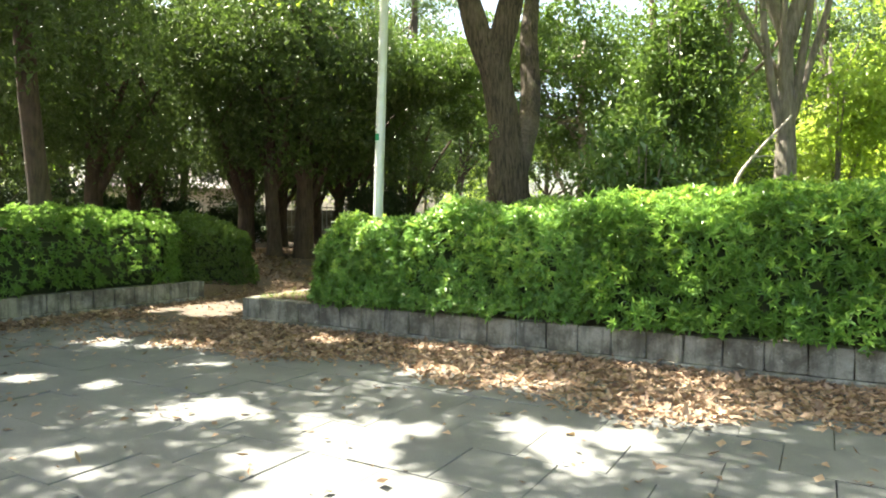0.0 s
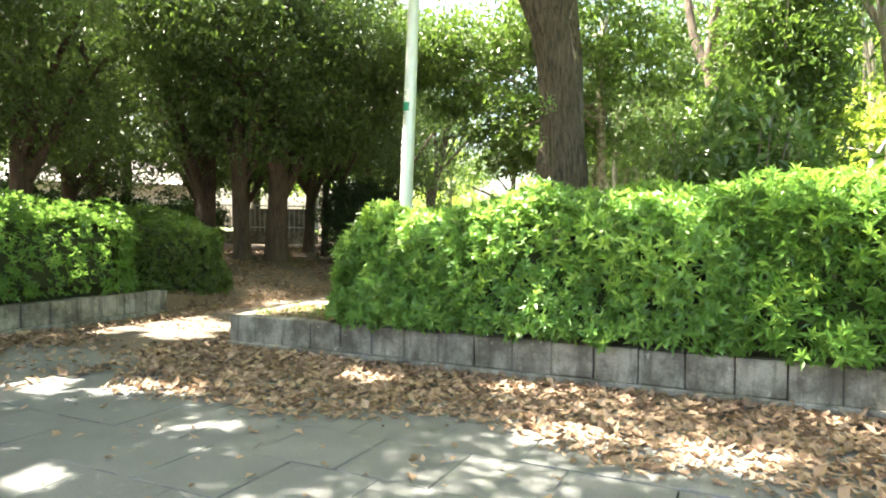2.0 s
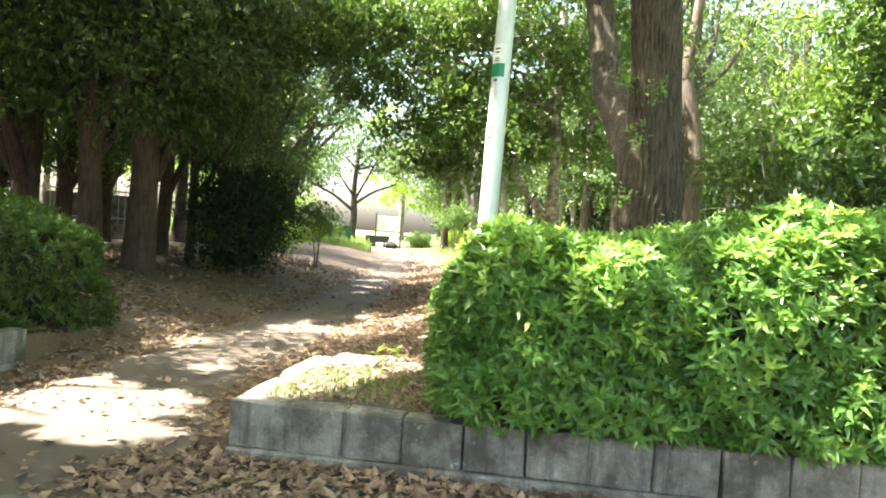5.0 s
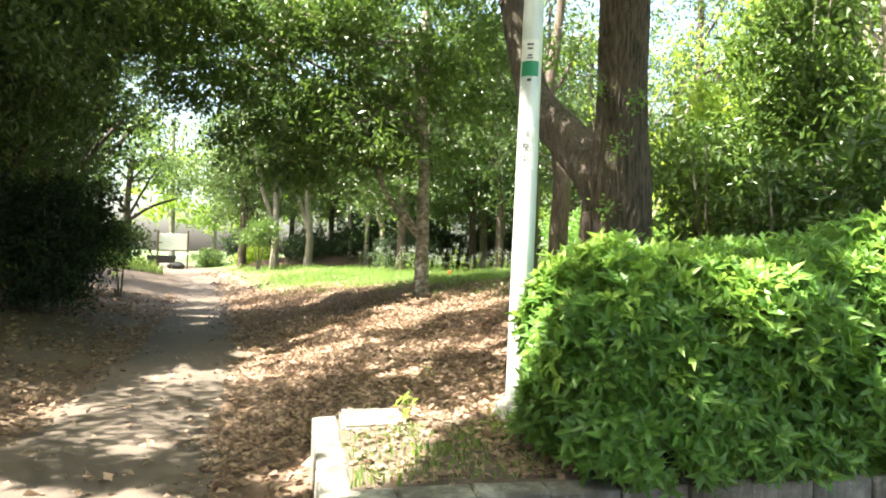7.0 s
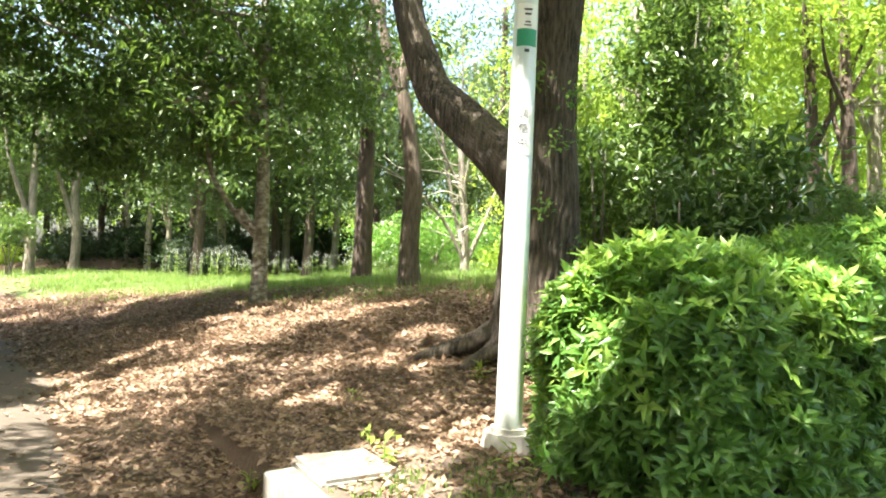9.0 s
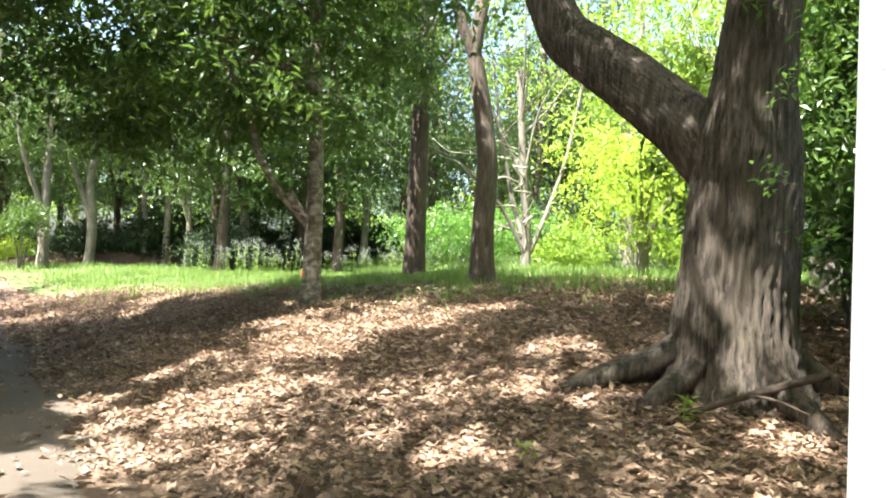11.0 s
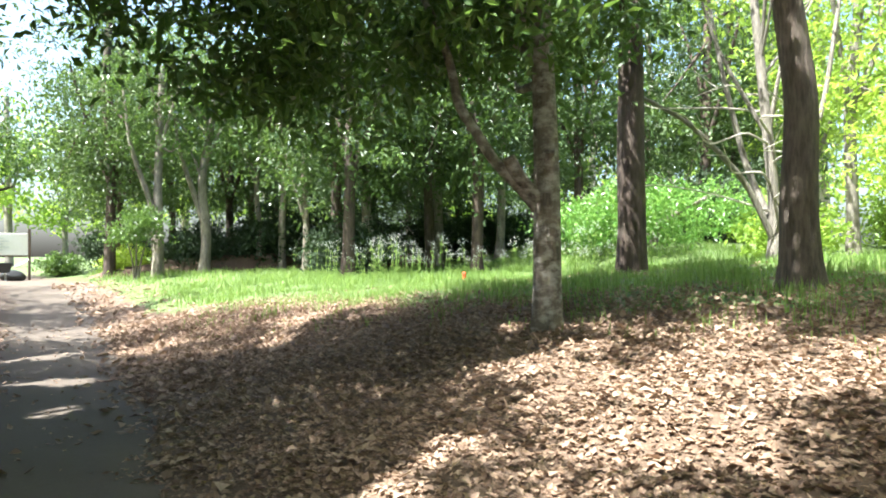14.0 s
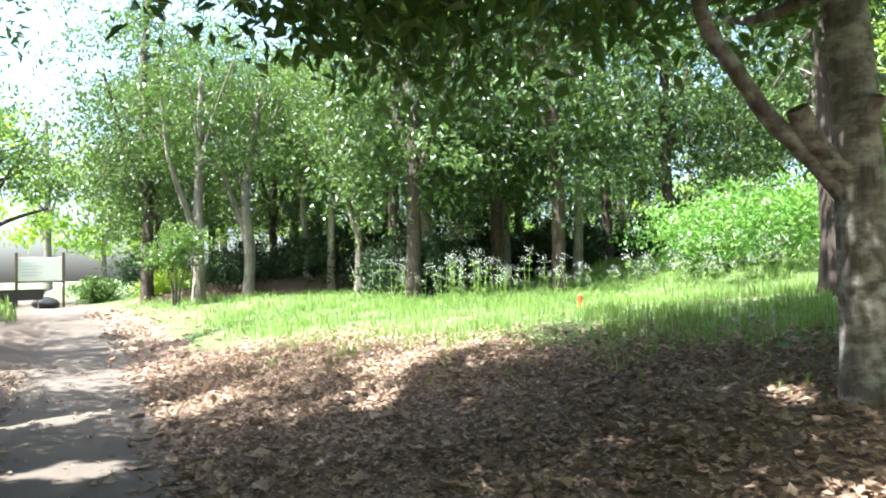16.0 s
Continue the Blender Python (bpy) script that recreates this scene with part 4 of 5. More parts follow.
tree("thin_tree", on_land(8.8, 11.2), "thin pale trunk leaning above the hedge", [(0, 0, 0), (-0.05, 0.0, 1.3), (0.08, 0.05, 2.6), (0.3, 0.2, 4.0), (0.3, 0.3, 6.5)], 0.10, M_BARK_PALE, (),
     [blob(0.3, 0.3, 6.3, 1.8, 1.8, 1.4, 60)], 0.15, M_LEAF_LIGHT, 22, 0.36, 81, twigs=6)
tree("thin_tree", on_land(9.6, 12.6), "thin trunk among the undergrowth", [(0, 0, 0), (0.05, 0.0, 1.5), (-0.1, 0.05, 3.5), (0.1, 0.2, 6.0)], 0.10, M_BARK_GREY, (),
     [blob(0, 0.2, 5.6, 1.5, 1.5, 1.4, 60)], 0.15, M_LEAF_MID, 22, 0.36, 82, twigs=5)
for i, (x, y) in enumerate(((10.6, 9.2), (9.9, 8.6))):
    tree("curved_tree", on_land(x, y), "crooked brown trunk in bright foliage", [(0, 0, 0), (0.2, 0.1, 1.6), (-0.1, 0.2, 3.2), (0.4, 0.3, 6.0)], 0.16, M_BARK_DARK, (),
         [blob(0, 0.2, 5.8, 2.0, 2.0, 1.7, 80)], 0.16, M_LEAF_LIGHT, 24, 0.38, 83 + i, twigs=6)

# bare pale tree with dead boughs
bt = tree("bare_tree", on_land(9.6, 16.8), "pale many-stemmed tree with bare dead boughs",
          [(0, 0, 0), (0.05, 0.0, 0.9), (-0.05, 0.1, 2.2), (0.0, 0.3, 4.5)], 0.11, M_BARK_GREY,
          [([(0, 0, 0.2), (0.35, -0.3, 1.2), (0.8, -0.6, 2.6), (1.2, -0.8, 4.5)], 0.065, 0.03),
           ([(0, 0, 0.3), (-0.4, 0.35, 1.3), (-1.1, 1.0, 2.2), (-1.9, 1.6, 2.6)], 0.06, 0.025),
           ([(0, 0, 0.5), (0.3, 0.5, 1.6), (0.3, 0.9, 3.4), (0.5, 1.2, 5)], 0.06, 0.03)],
          [blob(0.5, 0.2, 5.4, 2.2, 2.2, 1.4, 60)], 0.15, M_LEAF_LIGHT, 22, 0.38, 90, segs=10, twigs=5)
rg = np.random.default_rng(91)
for i in range(8):
    w = rg.uniform(1.5, 3.8)
    z0 = 0.7 + 0.28 * i + rg.uniform(-0.12, 0.12)
    L = rg.uniform(1.1, 2.6)
    d = np.array([math.cos(w), math.sin(w)])
    e = np.array([-d[1], d[0]]) * rg.normal(0, 0.25)
    rise = rg.uniform(-0.1, 0.6)
    q = bend([(0, 0.05, z0), (*(d * L * 0.3 + e), z0 + rise * 0.5), (*(d * L * 0.55 - e), z0 + rise * 0.4 + rg.uniform(-0.25, 0.2)), (*(d * L * 0.8 + e), z0 + rise), (*(d * L), z0 + rise + rg.uniform(-0.3, 0.4))], 18)
    held("dead_bough", tube(q, np.linspace(0.022, 0.005, 18), 6, 0.08, 92 + i), M_DEADWOOD, bt, "bleached dead bough")
    k = int(rg.integers(7, 12))
    t2 = q[k] + np.array([*(d * 0.35 + e), rg.uniform(0.1, 0.5)])
    held("dead_twig", tube(bend([q[k], (q[k] + t2) / 2 + rg.normal(0, 0.06, 3), t2], 7), np.linspace(0.01, 0.003, 7), 5, 0.05, 120 + i), M_DEADWOOD, bt, "bleached dead twig")

# thin pale trunks at the wood's edge, and the wood behind
THIN = [(10.4, 37.0, 0.19), (12.1, 36.8, 0.20), (14.6, 36.9, 0.12), (14.8, 35.6, 0.15), (14.3, 33.6, 0.14), (14.6, 30.6, 0.20), (17.2, 29.6, 0.18), (17.3, 27.0, 0.15),
        (12.2, 40.5, 0.17),]
for i, (x, y, r) in enumerate(THIN):
    rg = np.random.default_rng(200 + i)
    e = rg.normal(0, 0.3, 2)
    tree("slim_tree", on_land(x, y), "slim pale-barked tree at the edge of the wood",
         [(0, 0, 0), (e[0] * 0.2, e[1] * 0.2, 1.4), (-e[0] * 0.3, e[1] * 0.4, 3.4), (e[0], e[1], 7.5)], r, M_BARK_PALE,
         [([(0, 0, 1.8), (-0.35, 0.1, 3.0), (-0.9, 0.2, 4.5), (-1.1, 0.3, 6.5)], r * 0.6, 0.04)] if i in (0, 1, 4, 5) else (),
         [blob(e[0], e[1], 7.4, 2.7, 2.7, 1.8, 86), blob(0, 0, 5.3, 1.9, 1.9, 1.2, 52)], 0.14, M_LEAF_MID if i in (0, 1, 3, 5, 7, 8) else M_LEAF_SOFT, 46, 0.42, 210 + i, segs=10, group="slim trees at the wood's edge", twigs=6)


def proto(name, label, leaf_m, bark, leaf, seed, height, low, rad, k, r=0.17, group="", per=22):
    rg = np.random.default_rng(seed)
    return tree(name, (0, 0, 0), label, [(0, 0, 0), (0.1, 0.0, height * 0.3), (-0.1, 0.15, height * 0.6), (0.1, 0.1, height * 0.92)], r, bark,
                [([(0, 0, height * 0.25), (0.5, 0.3, height * 0.4), (1.1, 0.6, height * 0.6)], r * 0.5, 0.04), ([(0, 0, height * 0.3), (-0.5, 0.1, height * 0.45), (-1.1, -0.3, height * 0.65)], r * 0.5, 0.04)],
                [blob(0, 0, low + (height - low) * 0.3, rad, rad, (height - low) * 0.3, k), blob(0.2, 0.2, low + (height - low) * 0.7, rad * 1.05, rad * 1.05, (height - low) * 0.32, k)],
                leaf, leaf_m, per, 0.38, seed, segs=8, group=group, twigs=4)


def spread_copies(first, spots, seed, zoom=(0.85, 1.2)):
    rg = np.random.default_rng(seed)
    for i, (x, y) in enumerate(spots):
        m = pose(*on_land(x, y, -0.05), 0, 0, rg.uniform(0, 360)) @ Matrix.Diagonal((*([rg.uniform(*zoom)] * 3), 1))
        if i == 0:
            first.matrix_basis = m
        else:
            copy_thing(first, m)


wood = proto("woodland_tree", "dark broadleaved tree of the wood", M_LEAF_DARK, M_BARK_DARK, 0.17, 301, 10.0, 1.9, 2.8, 80, 0.17, "trees of the dark wood", 62)
spots = [(11.5, 28.5), (14.5, 26.0), (18.5, 24.5), (19.5, 31.5), (17.5, 35.5), (22.5, 28.5), (21.0, 36.5), (15.5, 40.0), (18.5, 42.5), (23.0, 33.0), (26.0, 25.0), (25.5, 38.0), (20.5, 21.0), (29.0, 31.0),
         (22.0, 45.0), (30.0, 42.0), (14.0, 48.0), (33, 35), (35, 27), (27.5, 46.5), (33.0, 22.0), (24.0, 21.0), (17.0, 47.5), (13.5, 31.0), (16.0, 29.0), (-15.0, 26.0), (-12.0, 30.0), (-17.0, 20.0), (-19.0, 27.0), (-18.0, 12.0), (-3.5, 31.0), (-7.5, 33.0), (-3.0, 35.5), (0.6, 38.5), (10.2, 40.2), (12.4, 44.0)]
spread_copies(wood, spots, 302)
fresh = proto("bright_tree", "light green broadleaved tree with sunlit foliage", M_LEAF_LIGHT, M_BARK_GREY, 0.16, 303, 9.5, 2.2, 2.5, 66, 0.13, "bright trees beyond the mound", 40)
spots = [(14.5, 13.0), (17.5, 16.5), (13.5, 8.0), (17.0, 9.0), (16.0, 3.5), (20.0, 12.5), (22.5, 18.0), (21.0, 6.0), (25.0, 14.0), (12.5, 4.0), (19.0, 0.0), (27.0, 20.0), (26.0, 7.0), (-1.5, 41.0), (3.0, 52.0), (-6.0, 46.0), (16.0, 52.0),
         (11.5, 11.0), (30, 12), (22, 52)]
spread_copies(fresh, spots + [(24, 0), (28, 16), (15, 6.5), (23.5, 10), (18.5, 12.5), (31, 6), (-5, 38), (-9.5, 42), (-1, 48)], 304)
far = proto("distant_tree", "distant tree in hazy sunlight", M_LEAF_LIGHT, M_BARK_GREY, 0.42, 305, 10.0, 2.0, 3.4, 42, 0.22, "distant trees", 18)
rg = np.random.default_rng(306)
spots = []
for k in range(44):
    w = radians(-140 + 280 * k / 44 + rg.normal(0, 2))
    d = rg.uniform(52, 75)
    if -0.02 < w < 0.2:
        d += 40
    spots.append((math.sin(w) * d + 3, math.cos(w) * d + 12))
spread_copies(far, spots, 307, (0.9, 1.5))
WOODBACK = [(15.5 + 2.6 * k, 50.0 - 2.3 * k) for k in range(12)] + [(13.5 + 2.4 * k, 38.5 - 1.9 * k) for k in range(7)] + [(-20 + 1.2 * k, 14 + 2.6 * k) for k in range(6)]
# undergrowth leaves carry the wood's shade in their colour
under = bush("undergrowth", (12.5, 29.5), "dark undergrowth beneath the trees, shade put into its leaf colour", 1.5, 1.9, M_LEAF_HOLLY_SHADE, 0.15, 80, 310, 40, 3, 0.0)
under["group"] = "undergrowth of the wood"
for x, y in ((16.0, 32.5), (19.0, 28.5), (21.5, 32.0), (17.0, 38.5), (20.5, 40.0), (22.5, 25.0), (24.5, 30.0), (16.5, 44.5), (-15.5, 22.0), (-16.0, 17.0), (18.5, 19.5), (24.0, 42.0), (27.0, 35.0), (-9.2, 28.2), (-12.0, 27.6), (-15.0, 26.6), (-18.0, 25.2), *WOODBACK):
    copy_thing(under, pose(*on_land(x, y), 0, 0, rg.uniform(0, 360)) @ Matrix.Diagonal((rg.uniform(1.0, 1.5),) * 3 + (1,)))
lightb = bush("bright_bush", (13.2, 12.4), "sunlit light green bush", 1.2, 1.6, M_LEAF_LIGHT, 0.17, 60, 311, 22, 3, 0.0)
lightb["group"] = "bright bushes beyond the mound"
for x, y in ((11.3, 7.3), (14.8, 10.0), (16.5, 13.5), (14.0, 17.3), (18.0, 7.0), (17.5, 18.0), (9.6, 6.4), (20.5, 15.5), (-2.5, 35.0), (2.0, 40.0), (-0.5, 29.5), (21.5, 3.0), (12.9, 5.0)):
    copy_thing(lightb, pose(*on_land(x, y), 0, 0, rg.uniform(0, 360)) @ Matrix.Diagonal((rg.uniform(0.9, 1.4),) * 3 + (1,)))

# lamp pole with its stickers and concrete foot
px, py = -1.065, 10.98
pz = land_xy(px, py)
pole = thing("lamp_pole", (px, py, pz), "tall pale painted steel lamp pole with dents, on a concrete foot", "lamp pole")
pole.rotation_euler = (0, radians(1.6), 0)
n = 40
zz = np.linspace(-0.1, 7.5, n)
pm = tube(np.stack([np.zeros(n), np.zeros(n), zz], 1), np.interp(zz, [-0.1, 2.6, 7.5], [0.083, 0.076, 0.055]), 28, 0.006, 4)
held("pole", pm, M_POLE, pole)
bm = bmesh.new()
bmesh.ops.create_cone(bm, cap_ends=True, segments=20, radius1=0.19, radius2=0.14, depth=0.22, matrix=Matrix.Translation((0, 0, 0.02)))
bmesh.ops.bevel(bm, geom=[e for e in bm.edges if e.verts[0].co.z > 0 and e.verts[1].co.z > 0], offset=0.03, segments=2, affect="EDGES")
part("foot", bm, M_CONCRETE, pole, "pale concrete foot")


def wrap(name, z0, z1, mid, half, mat, label, r=0.0775):
    """A sheet bent round the pole, between two heights, about the heading mid (degrees)."""
    ws = np.radians(np.linspace(mid - half, mid + half, 13))
    v = [(math.cos(w) * r * k, math.sin(w) * r * k, z) for k in (1.0, 1.012) for z in (z0, z1) for w in ws]
    f = []
    for i in range(12):
        f += [(13 * 2 + i, 13 * 2 + i + 1, 39 + i + 1, 39 + i), (i + 1, i, 13 + i, 13 + i + 1)]
        f += [(i, i + 1, 26 + i + 1, 26 + i), (13 + i + 1, 13 + i, 39 + i, 39 + i + 1)]
    return held(name, mesh_np(name, v, f), mat, pole, label)


FACE = 213
wrap("number_plate", 2.58, 2.74, FACE, 50, M_PAPER, "white number plate with illegible digits", 0.0785)
wrap("green_plate", 2.47, 2.58, FACE, 50, M_GREENPLATE, "green plate", 0.0788)
wrap("notice", 1.79, 2.1, FACE, 46, M_PAPER, "white notice with three dark characters", 0.0795)
for z, w, h in ((2.70, 0.05, 0.012), (2.67, 0.04, 0.012), (2.62, 0.035, 0.01), (2.60, 0.045, 0.008), (2.44, 0.03, 0.02)):
    r = 0.0815
    a = radians(FACE)
    bm = box_bm(-0.001, -w / 2, -h / 2, 0.001, w / 2, h / 2)
    ob = part("mark", bm, M_INK, pole, "dark printed mark")
    ob.location, ob.rotation_euler = (math.cos(a) * r, math.sin(a) * r, z), (0, 0, a)
for i, ch in enumerate("調整中"):
    cu = bpy.data.curves.new("character", "FONT")
    cu.body, cu.size, cu.align_x, cu.align_y, cu.extrude = ch, 0.068, "CENTER", "CENTER", 0.0004
    tmp = new("character", cu)
    me = bpy.data.meshes.new_from_object(tmp.evaluated_get(bpy.context.evaluated_depsgraph_get()))
    bpy.data.objects.remove(tmp)
    a = radians(FACE - 4)
    r = 0.0815
    ob = held("character", me, M_INK, pole, "dark printed character")
    ob.location = (math.cos(a) * r, math.sin(a) * r, 2.04 - i * 0.09)
    ob.rotation_euler = (radians(90), 0, a + radians(90))


# fallen leaves, grass and herbs
def scatter(n, box, keep, rng):
    a = rng.uniform(box[0], box[1], n)
    b = rng.uniform(box[2], box[3], n)
    k = keep(a, b, rng.uniform(0, 1, n))
    return a[k], b[k]


def litter(name, label, n, box, keep, size, seed, lift=0.012):
    rng = np.random.default_rng(seed)
    a, b = scatter(n, box, keep, rng)
    x, y = plan(a, b)
    z = np.maximum(land(a, b), np.where((b < 0.07) & (a > -2.87), 0.0, -9)) + rng.uniform(0.003, lift + 0.014, len(a))
    P = np.stack([x, y, z], 1)
    m = len(P)
    ax = np.stack([rng.normal(size=m), rng.normal(size=m), rng.normal(0, 0.16, m)], 1)
    nm = np.stack([rng.normal(0, 0.34, m), rng.normal(0, 0.34, m), np.ones(m)], 1)
    L = size * np.exp(rng.normal(-0.1, 0.35, m)).clip(0.35, 1.8)
    v, f = leaves(P, ax, nm, L, L * rng.uniform(0.42, 0.85, m), True, rng.uniform(-0.45, 0.2, (m, 1)))
    ob = held(name, mesh_np(name, v, f), M_DEADLEAF)
    return tagged(ob, label, "dead leaves", kind="stuff")


def patchy(a, b):
    return 0.5 + 0.5 * np.sin(a * 1.7 + 1.1 * np.sin(b * 1.3)) * np.cos(b * 1.9 - 0.8 * a)


def strip_keep(a, b, r):
    edge = -2.0 - 0.25 * np.sin(a * 1.3) - 0.15 * np.sin(a * 3.1) + 0.9 * sstep(1.2 - a, 0, 2.0)
    return (b < -0.04) & (r < np.clip((b - edge) / 0.4, 0, 1) + 0.012)


litter("kerb_leaf_litter", "drift of brown dead leaves along the foot of the kerb", 60000, (-0.6, 11.0, -5.5, -0.03), strip_keep, 0.066, 401)
litter("entrance_leaf_litter", "scattered brown leaves at the entrance of the footpath", 6500, (-2.75, 0.3, -4.5, 1.7),
       lambda a, b, r: (r < 0.08 + 0.9 * np.clip((b + 2.6 + 0.4 * np.sin(a * 2)) / 0.8, 0, 1) * (0.12 + 0.88 * np.clip((np.abs(a - path_mid(b)) - 0.45 - 0.2 * np.sin(b * 3)) / 0.6, 0, 1) ** 2)) & (a < 0.0), 0.072, 402)

litter("left_kerb_litter", "brown leaves blown against the low stone kerb", 9000, (-2.74, -0.6, -9.0, -0.4),
       lambda a, b, r: r < 0.02 + np.clip((-2.05 + 0.2 * np.sin(b * 1.7) + 1.2 * np.exp((b + 0.4) / 1.5) - a) / 0.5, 0, 1), 0.07, 407)


def mound_keep(a, b, r):
    turf = turf_line(a)
    off = a - path_mid(b) - 0.2 * np.sin(b * 1.9) - 0.1 * np.sin(b * 4.7)
    d = np.clip((off - 0.62) / 0.7, 0, 1) * np.clip((turf + 3.5 - b) / 5.0, 0.04, 1)
    bed = (b < 1.75) & (a < 1.0)
    return (r < np.where(bed, 0.35, d * (0.75 + 0.25 * patchy(a, b)))) & (off > 0.62) & ~((a < 0.22) & (b < 1.7)) & ~((b < 0.95) & (a > 1.4)) & ~((b < 1.6) & (a > 2.7)) & ~((b < 2.3) & (a > 5.3))


litter("mound_leaf_litter", "thick brown leaf litter over the mound", 250000, (-2.6, 7.5, 0.2, 18.0), mound_keep, 0.048, 403)
litter("bank_leaf_litter", "brown leaves over the shaded bank", 32000, (-9, -1.5, 1.8, 17), lambda a, b, r: (r < 1.0 * np.clip((path_mid(b) - 0.6 - a) / 0.6, 0, 1) * patchy(a * 1.4, b * 1.4)), 0.075, 404)
litter("path_leaf_litter", "stray brown leaves on the asphalt footpath", 20000, (-4.8, -0.2, 0.3, 19), lambda a, b, r: (np.abs(a - path_mid(b)) < 1.0) & (r < 0.06 + 0.22 * patchy(a * 3, b * 2.6) ** 3 + 0.9 * np.clip((np.abs(a - path_mid(b)) - 0.58) / 0.4, 0, 1)), 0.065, 405, 0.04)
litter("far_leaf_litter", "brown leaves along the far footpath", 9000, (-4.5, 3.5, 10, 30), lambda a, b, r: (a > path_mid(b) + 0.45) & (r < np.clip(1.6 - 0.55 * (a - path_mid(b)), 0, 1)), 0.11, 406)


def grass(name, label, n, box, keep, h, seed, mat, width=0.008):
    rng = np.random.default_rng(seed)
    a, b = scatter(n, box, keep, rng)
    m = len(a)
    x, y = plan(a, b)
    z = land(a, b) - 0.01
    H = h * rng.uniform(0.45, 1.25, m) * (0.4 + 1.2 * patchy(a * 1.3, b * 1.1))
    w = rng.uniform(0, 6.283, m)
    lean = rng.uniform(0.05, 0.5, m)
    d = np.stack([np.cos(w), np.sin(w), np.zeros(m)], 1)
    side = np.stack([-np.sin(w), np.cos(w), np.zeros(m)], 1) * (width * rng.uniform(0.6, 1.5, m))[:, None]
    p0 = np.stack([x, y, z], 1)
    p1 = p0 + d * (lean * H * 0.35)[:, None] + np.array([0, 0, 1]) * (H * 0.6)[:, None]
    p2 = p0 + d * (lean * H)[:, None] + np.array([0, 0, 1]) * (H * np.sqrt(1 - lean ** 2 * 0.6))[:, None]
    v = np.stack([p0 - side, p0 + side, p1 + side * 0.8, p1 - side * 0.8, p2], 1).reshape(-1, 3)
    i = np.arange(m)[:, None] * 5
    f = np.concatenate([i + [0, 1, 2], i + [0, 2, 3], i + [3, 2, 4]], 1).reshape(-1, 3)
    ob = held(name, mesh_np(name, v, f), mat)
    return tagged(ob, label, "grass", kind="stuff")


def meadow_keep(a, b, r):
    line = turf_line(a) + 0.7 * np.sin(a * 1.9) + 0.5 * np.sin(b * 2.3 + a) - 1.4
    off = a - path_mid(b)
    dens = (0.35 + 0.65 * patchy(a * 2.3, b * 2.1)) * np.clip((b - line) / 3.6, 0, 1) ** 1.6 * np.clip((off - 1.8) / 1.2, 0, 1)
    return (r < dens) & (np.hypot(a - 2.25, b - 9.5) > 0.2)


grass("meadow_grass", "long green grass on the open ground beyond the mound", 90000, (-3, 12, 6, 24), meadow_keep, 0.15, 420, M_GRASS, 0.005)
grass("meadow_grass_far", "long green grass beside the far footpath", 46000, (-4, 16, 18, 40), meadow_keep, 0.17, 421, M_GRASS, 0.009)
grass("sparse_grass", "thin grass tufts coming through the leaf litter", 42000, (-1.5, 8.0, 4.0, 17), lambda a, b, r: r < 0.7 * np.clip((b - turf_line(a) + 4.0) / 3.5, 0, 1) * (a > path_mid(b) + 1.5) * (patchy(a * 2.4, b * 2.2) > 0.5), 0.12, 422, M_GRASS, 0.005)
grass("kerb_grass", "low moss and grass on top of the bed corner", 2600, (0.16, 1.25, 0.2, 1.4), lambda a, b, r: r < 0.25 + 0.75 * (patchy(a * 3, b * 3) > 0.6), 0.055, 423, M_GRASS, 0.004)
grass("left_lawn", "far lawn left of the footpath", 16000, (-22, -4, 26, 48), lambda a, b, r: a < path_mid(b) - 1.2, 0.35, 424, M_GRASS, 0.02)


def herb(xy, h, seed, flower=True, name="white_wildflower", label="tall wildflower with small white heads", grp="white wildflowers at the wood's edge"):
    rng = np.random.default_rng(seed)
    t = thing(name, on_land(*xy), label, "wildflower", grp)
    top = np.array([rng.normal(0, 0.06), rng.normal(0, 0.06), h])
    q = bend([(0, 0, -0.03), top * 0.5 + rng.normal(0, 0.02, 3), top], 6)
    held("stem", tube(q, np.linspace(0.006, 0.003, 6), 4, 0.02, seed), M_GRASS, t)
    m = 14
    P = q[rng.integers(1, 5, m)]
    v, f = leaves(P, np.stack([rng.normal(size=m), rng.normal(size=m), rng.normal(0.3, 0.3, m)], 1), np.tile([0, 0, 1.0], (m, 1)), rng.uniform(0.05, 0.13, m), rng.uniform(0.015, 0.035, m), True)
    held("leafage", mesh_np("leafage", v, f), M_GRASS, t)["kind"] = "stuff"
    if flower:
        m = 20
        P = top + rng.normal(0, 1, (m, 3)) * np.array([0.05, 0.05, 0.045])
        v, f = leaves(P, rng.normal(size=(m, 3)), rng.normal(size=(m, 3)) + np.array([0, 0, 1]), np.full(m, 0.026), np.full(m, 0.016), False)
        held("flower_head", mesh_np("flower_head", v, f), M_PETAL, t, "small white flower head")["kind"] = "stuff"
    return t


herbs = [herb((9.0, 25.0), 0.75, 500), herb((9.4, 24.4), 0.6, 501), herb((9.8, 24.0), 0.9, 502)]
rg = np.random.default_rng(503)
for i in range(115):
    k = rg.uniform(0.2, 1)
    a = np.interp(k, [0, 0.35, 0.7, 1], [1.6, 3.4, 5.4, 8.0]) + rg.normal(0, 0.35)
    b = np.interp(k, [0, 0.35, 0.7, 1], [24.0, 20.0, 17.6, 15.5]) + rg.normal(0, 0.5)
    x, y = plan(a, b)
    copy_thing(herbs[i % 3], pose(*on_land(x, y), rg.normal(0, 4), rg.normal(0, 4), rg.uniform(0, 360)) @ Matrix.Diagonal((rg.uniform(0.7, 1.25),) * 3 + (1,)))


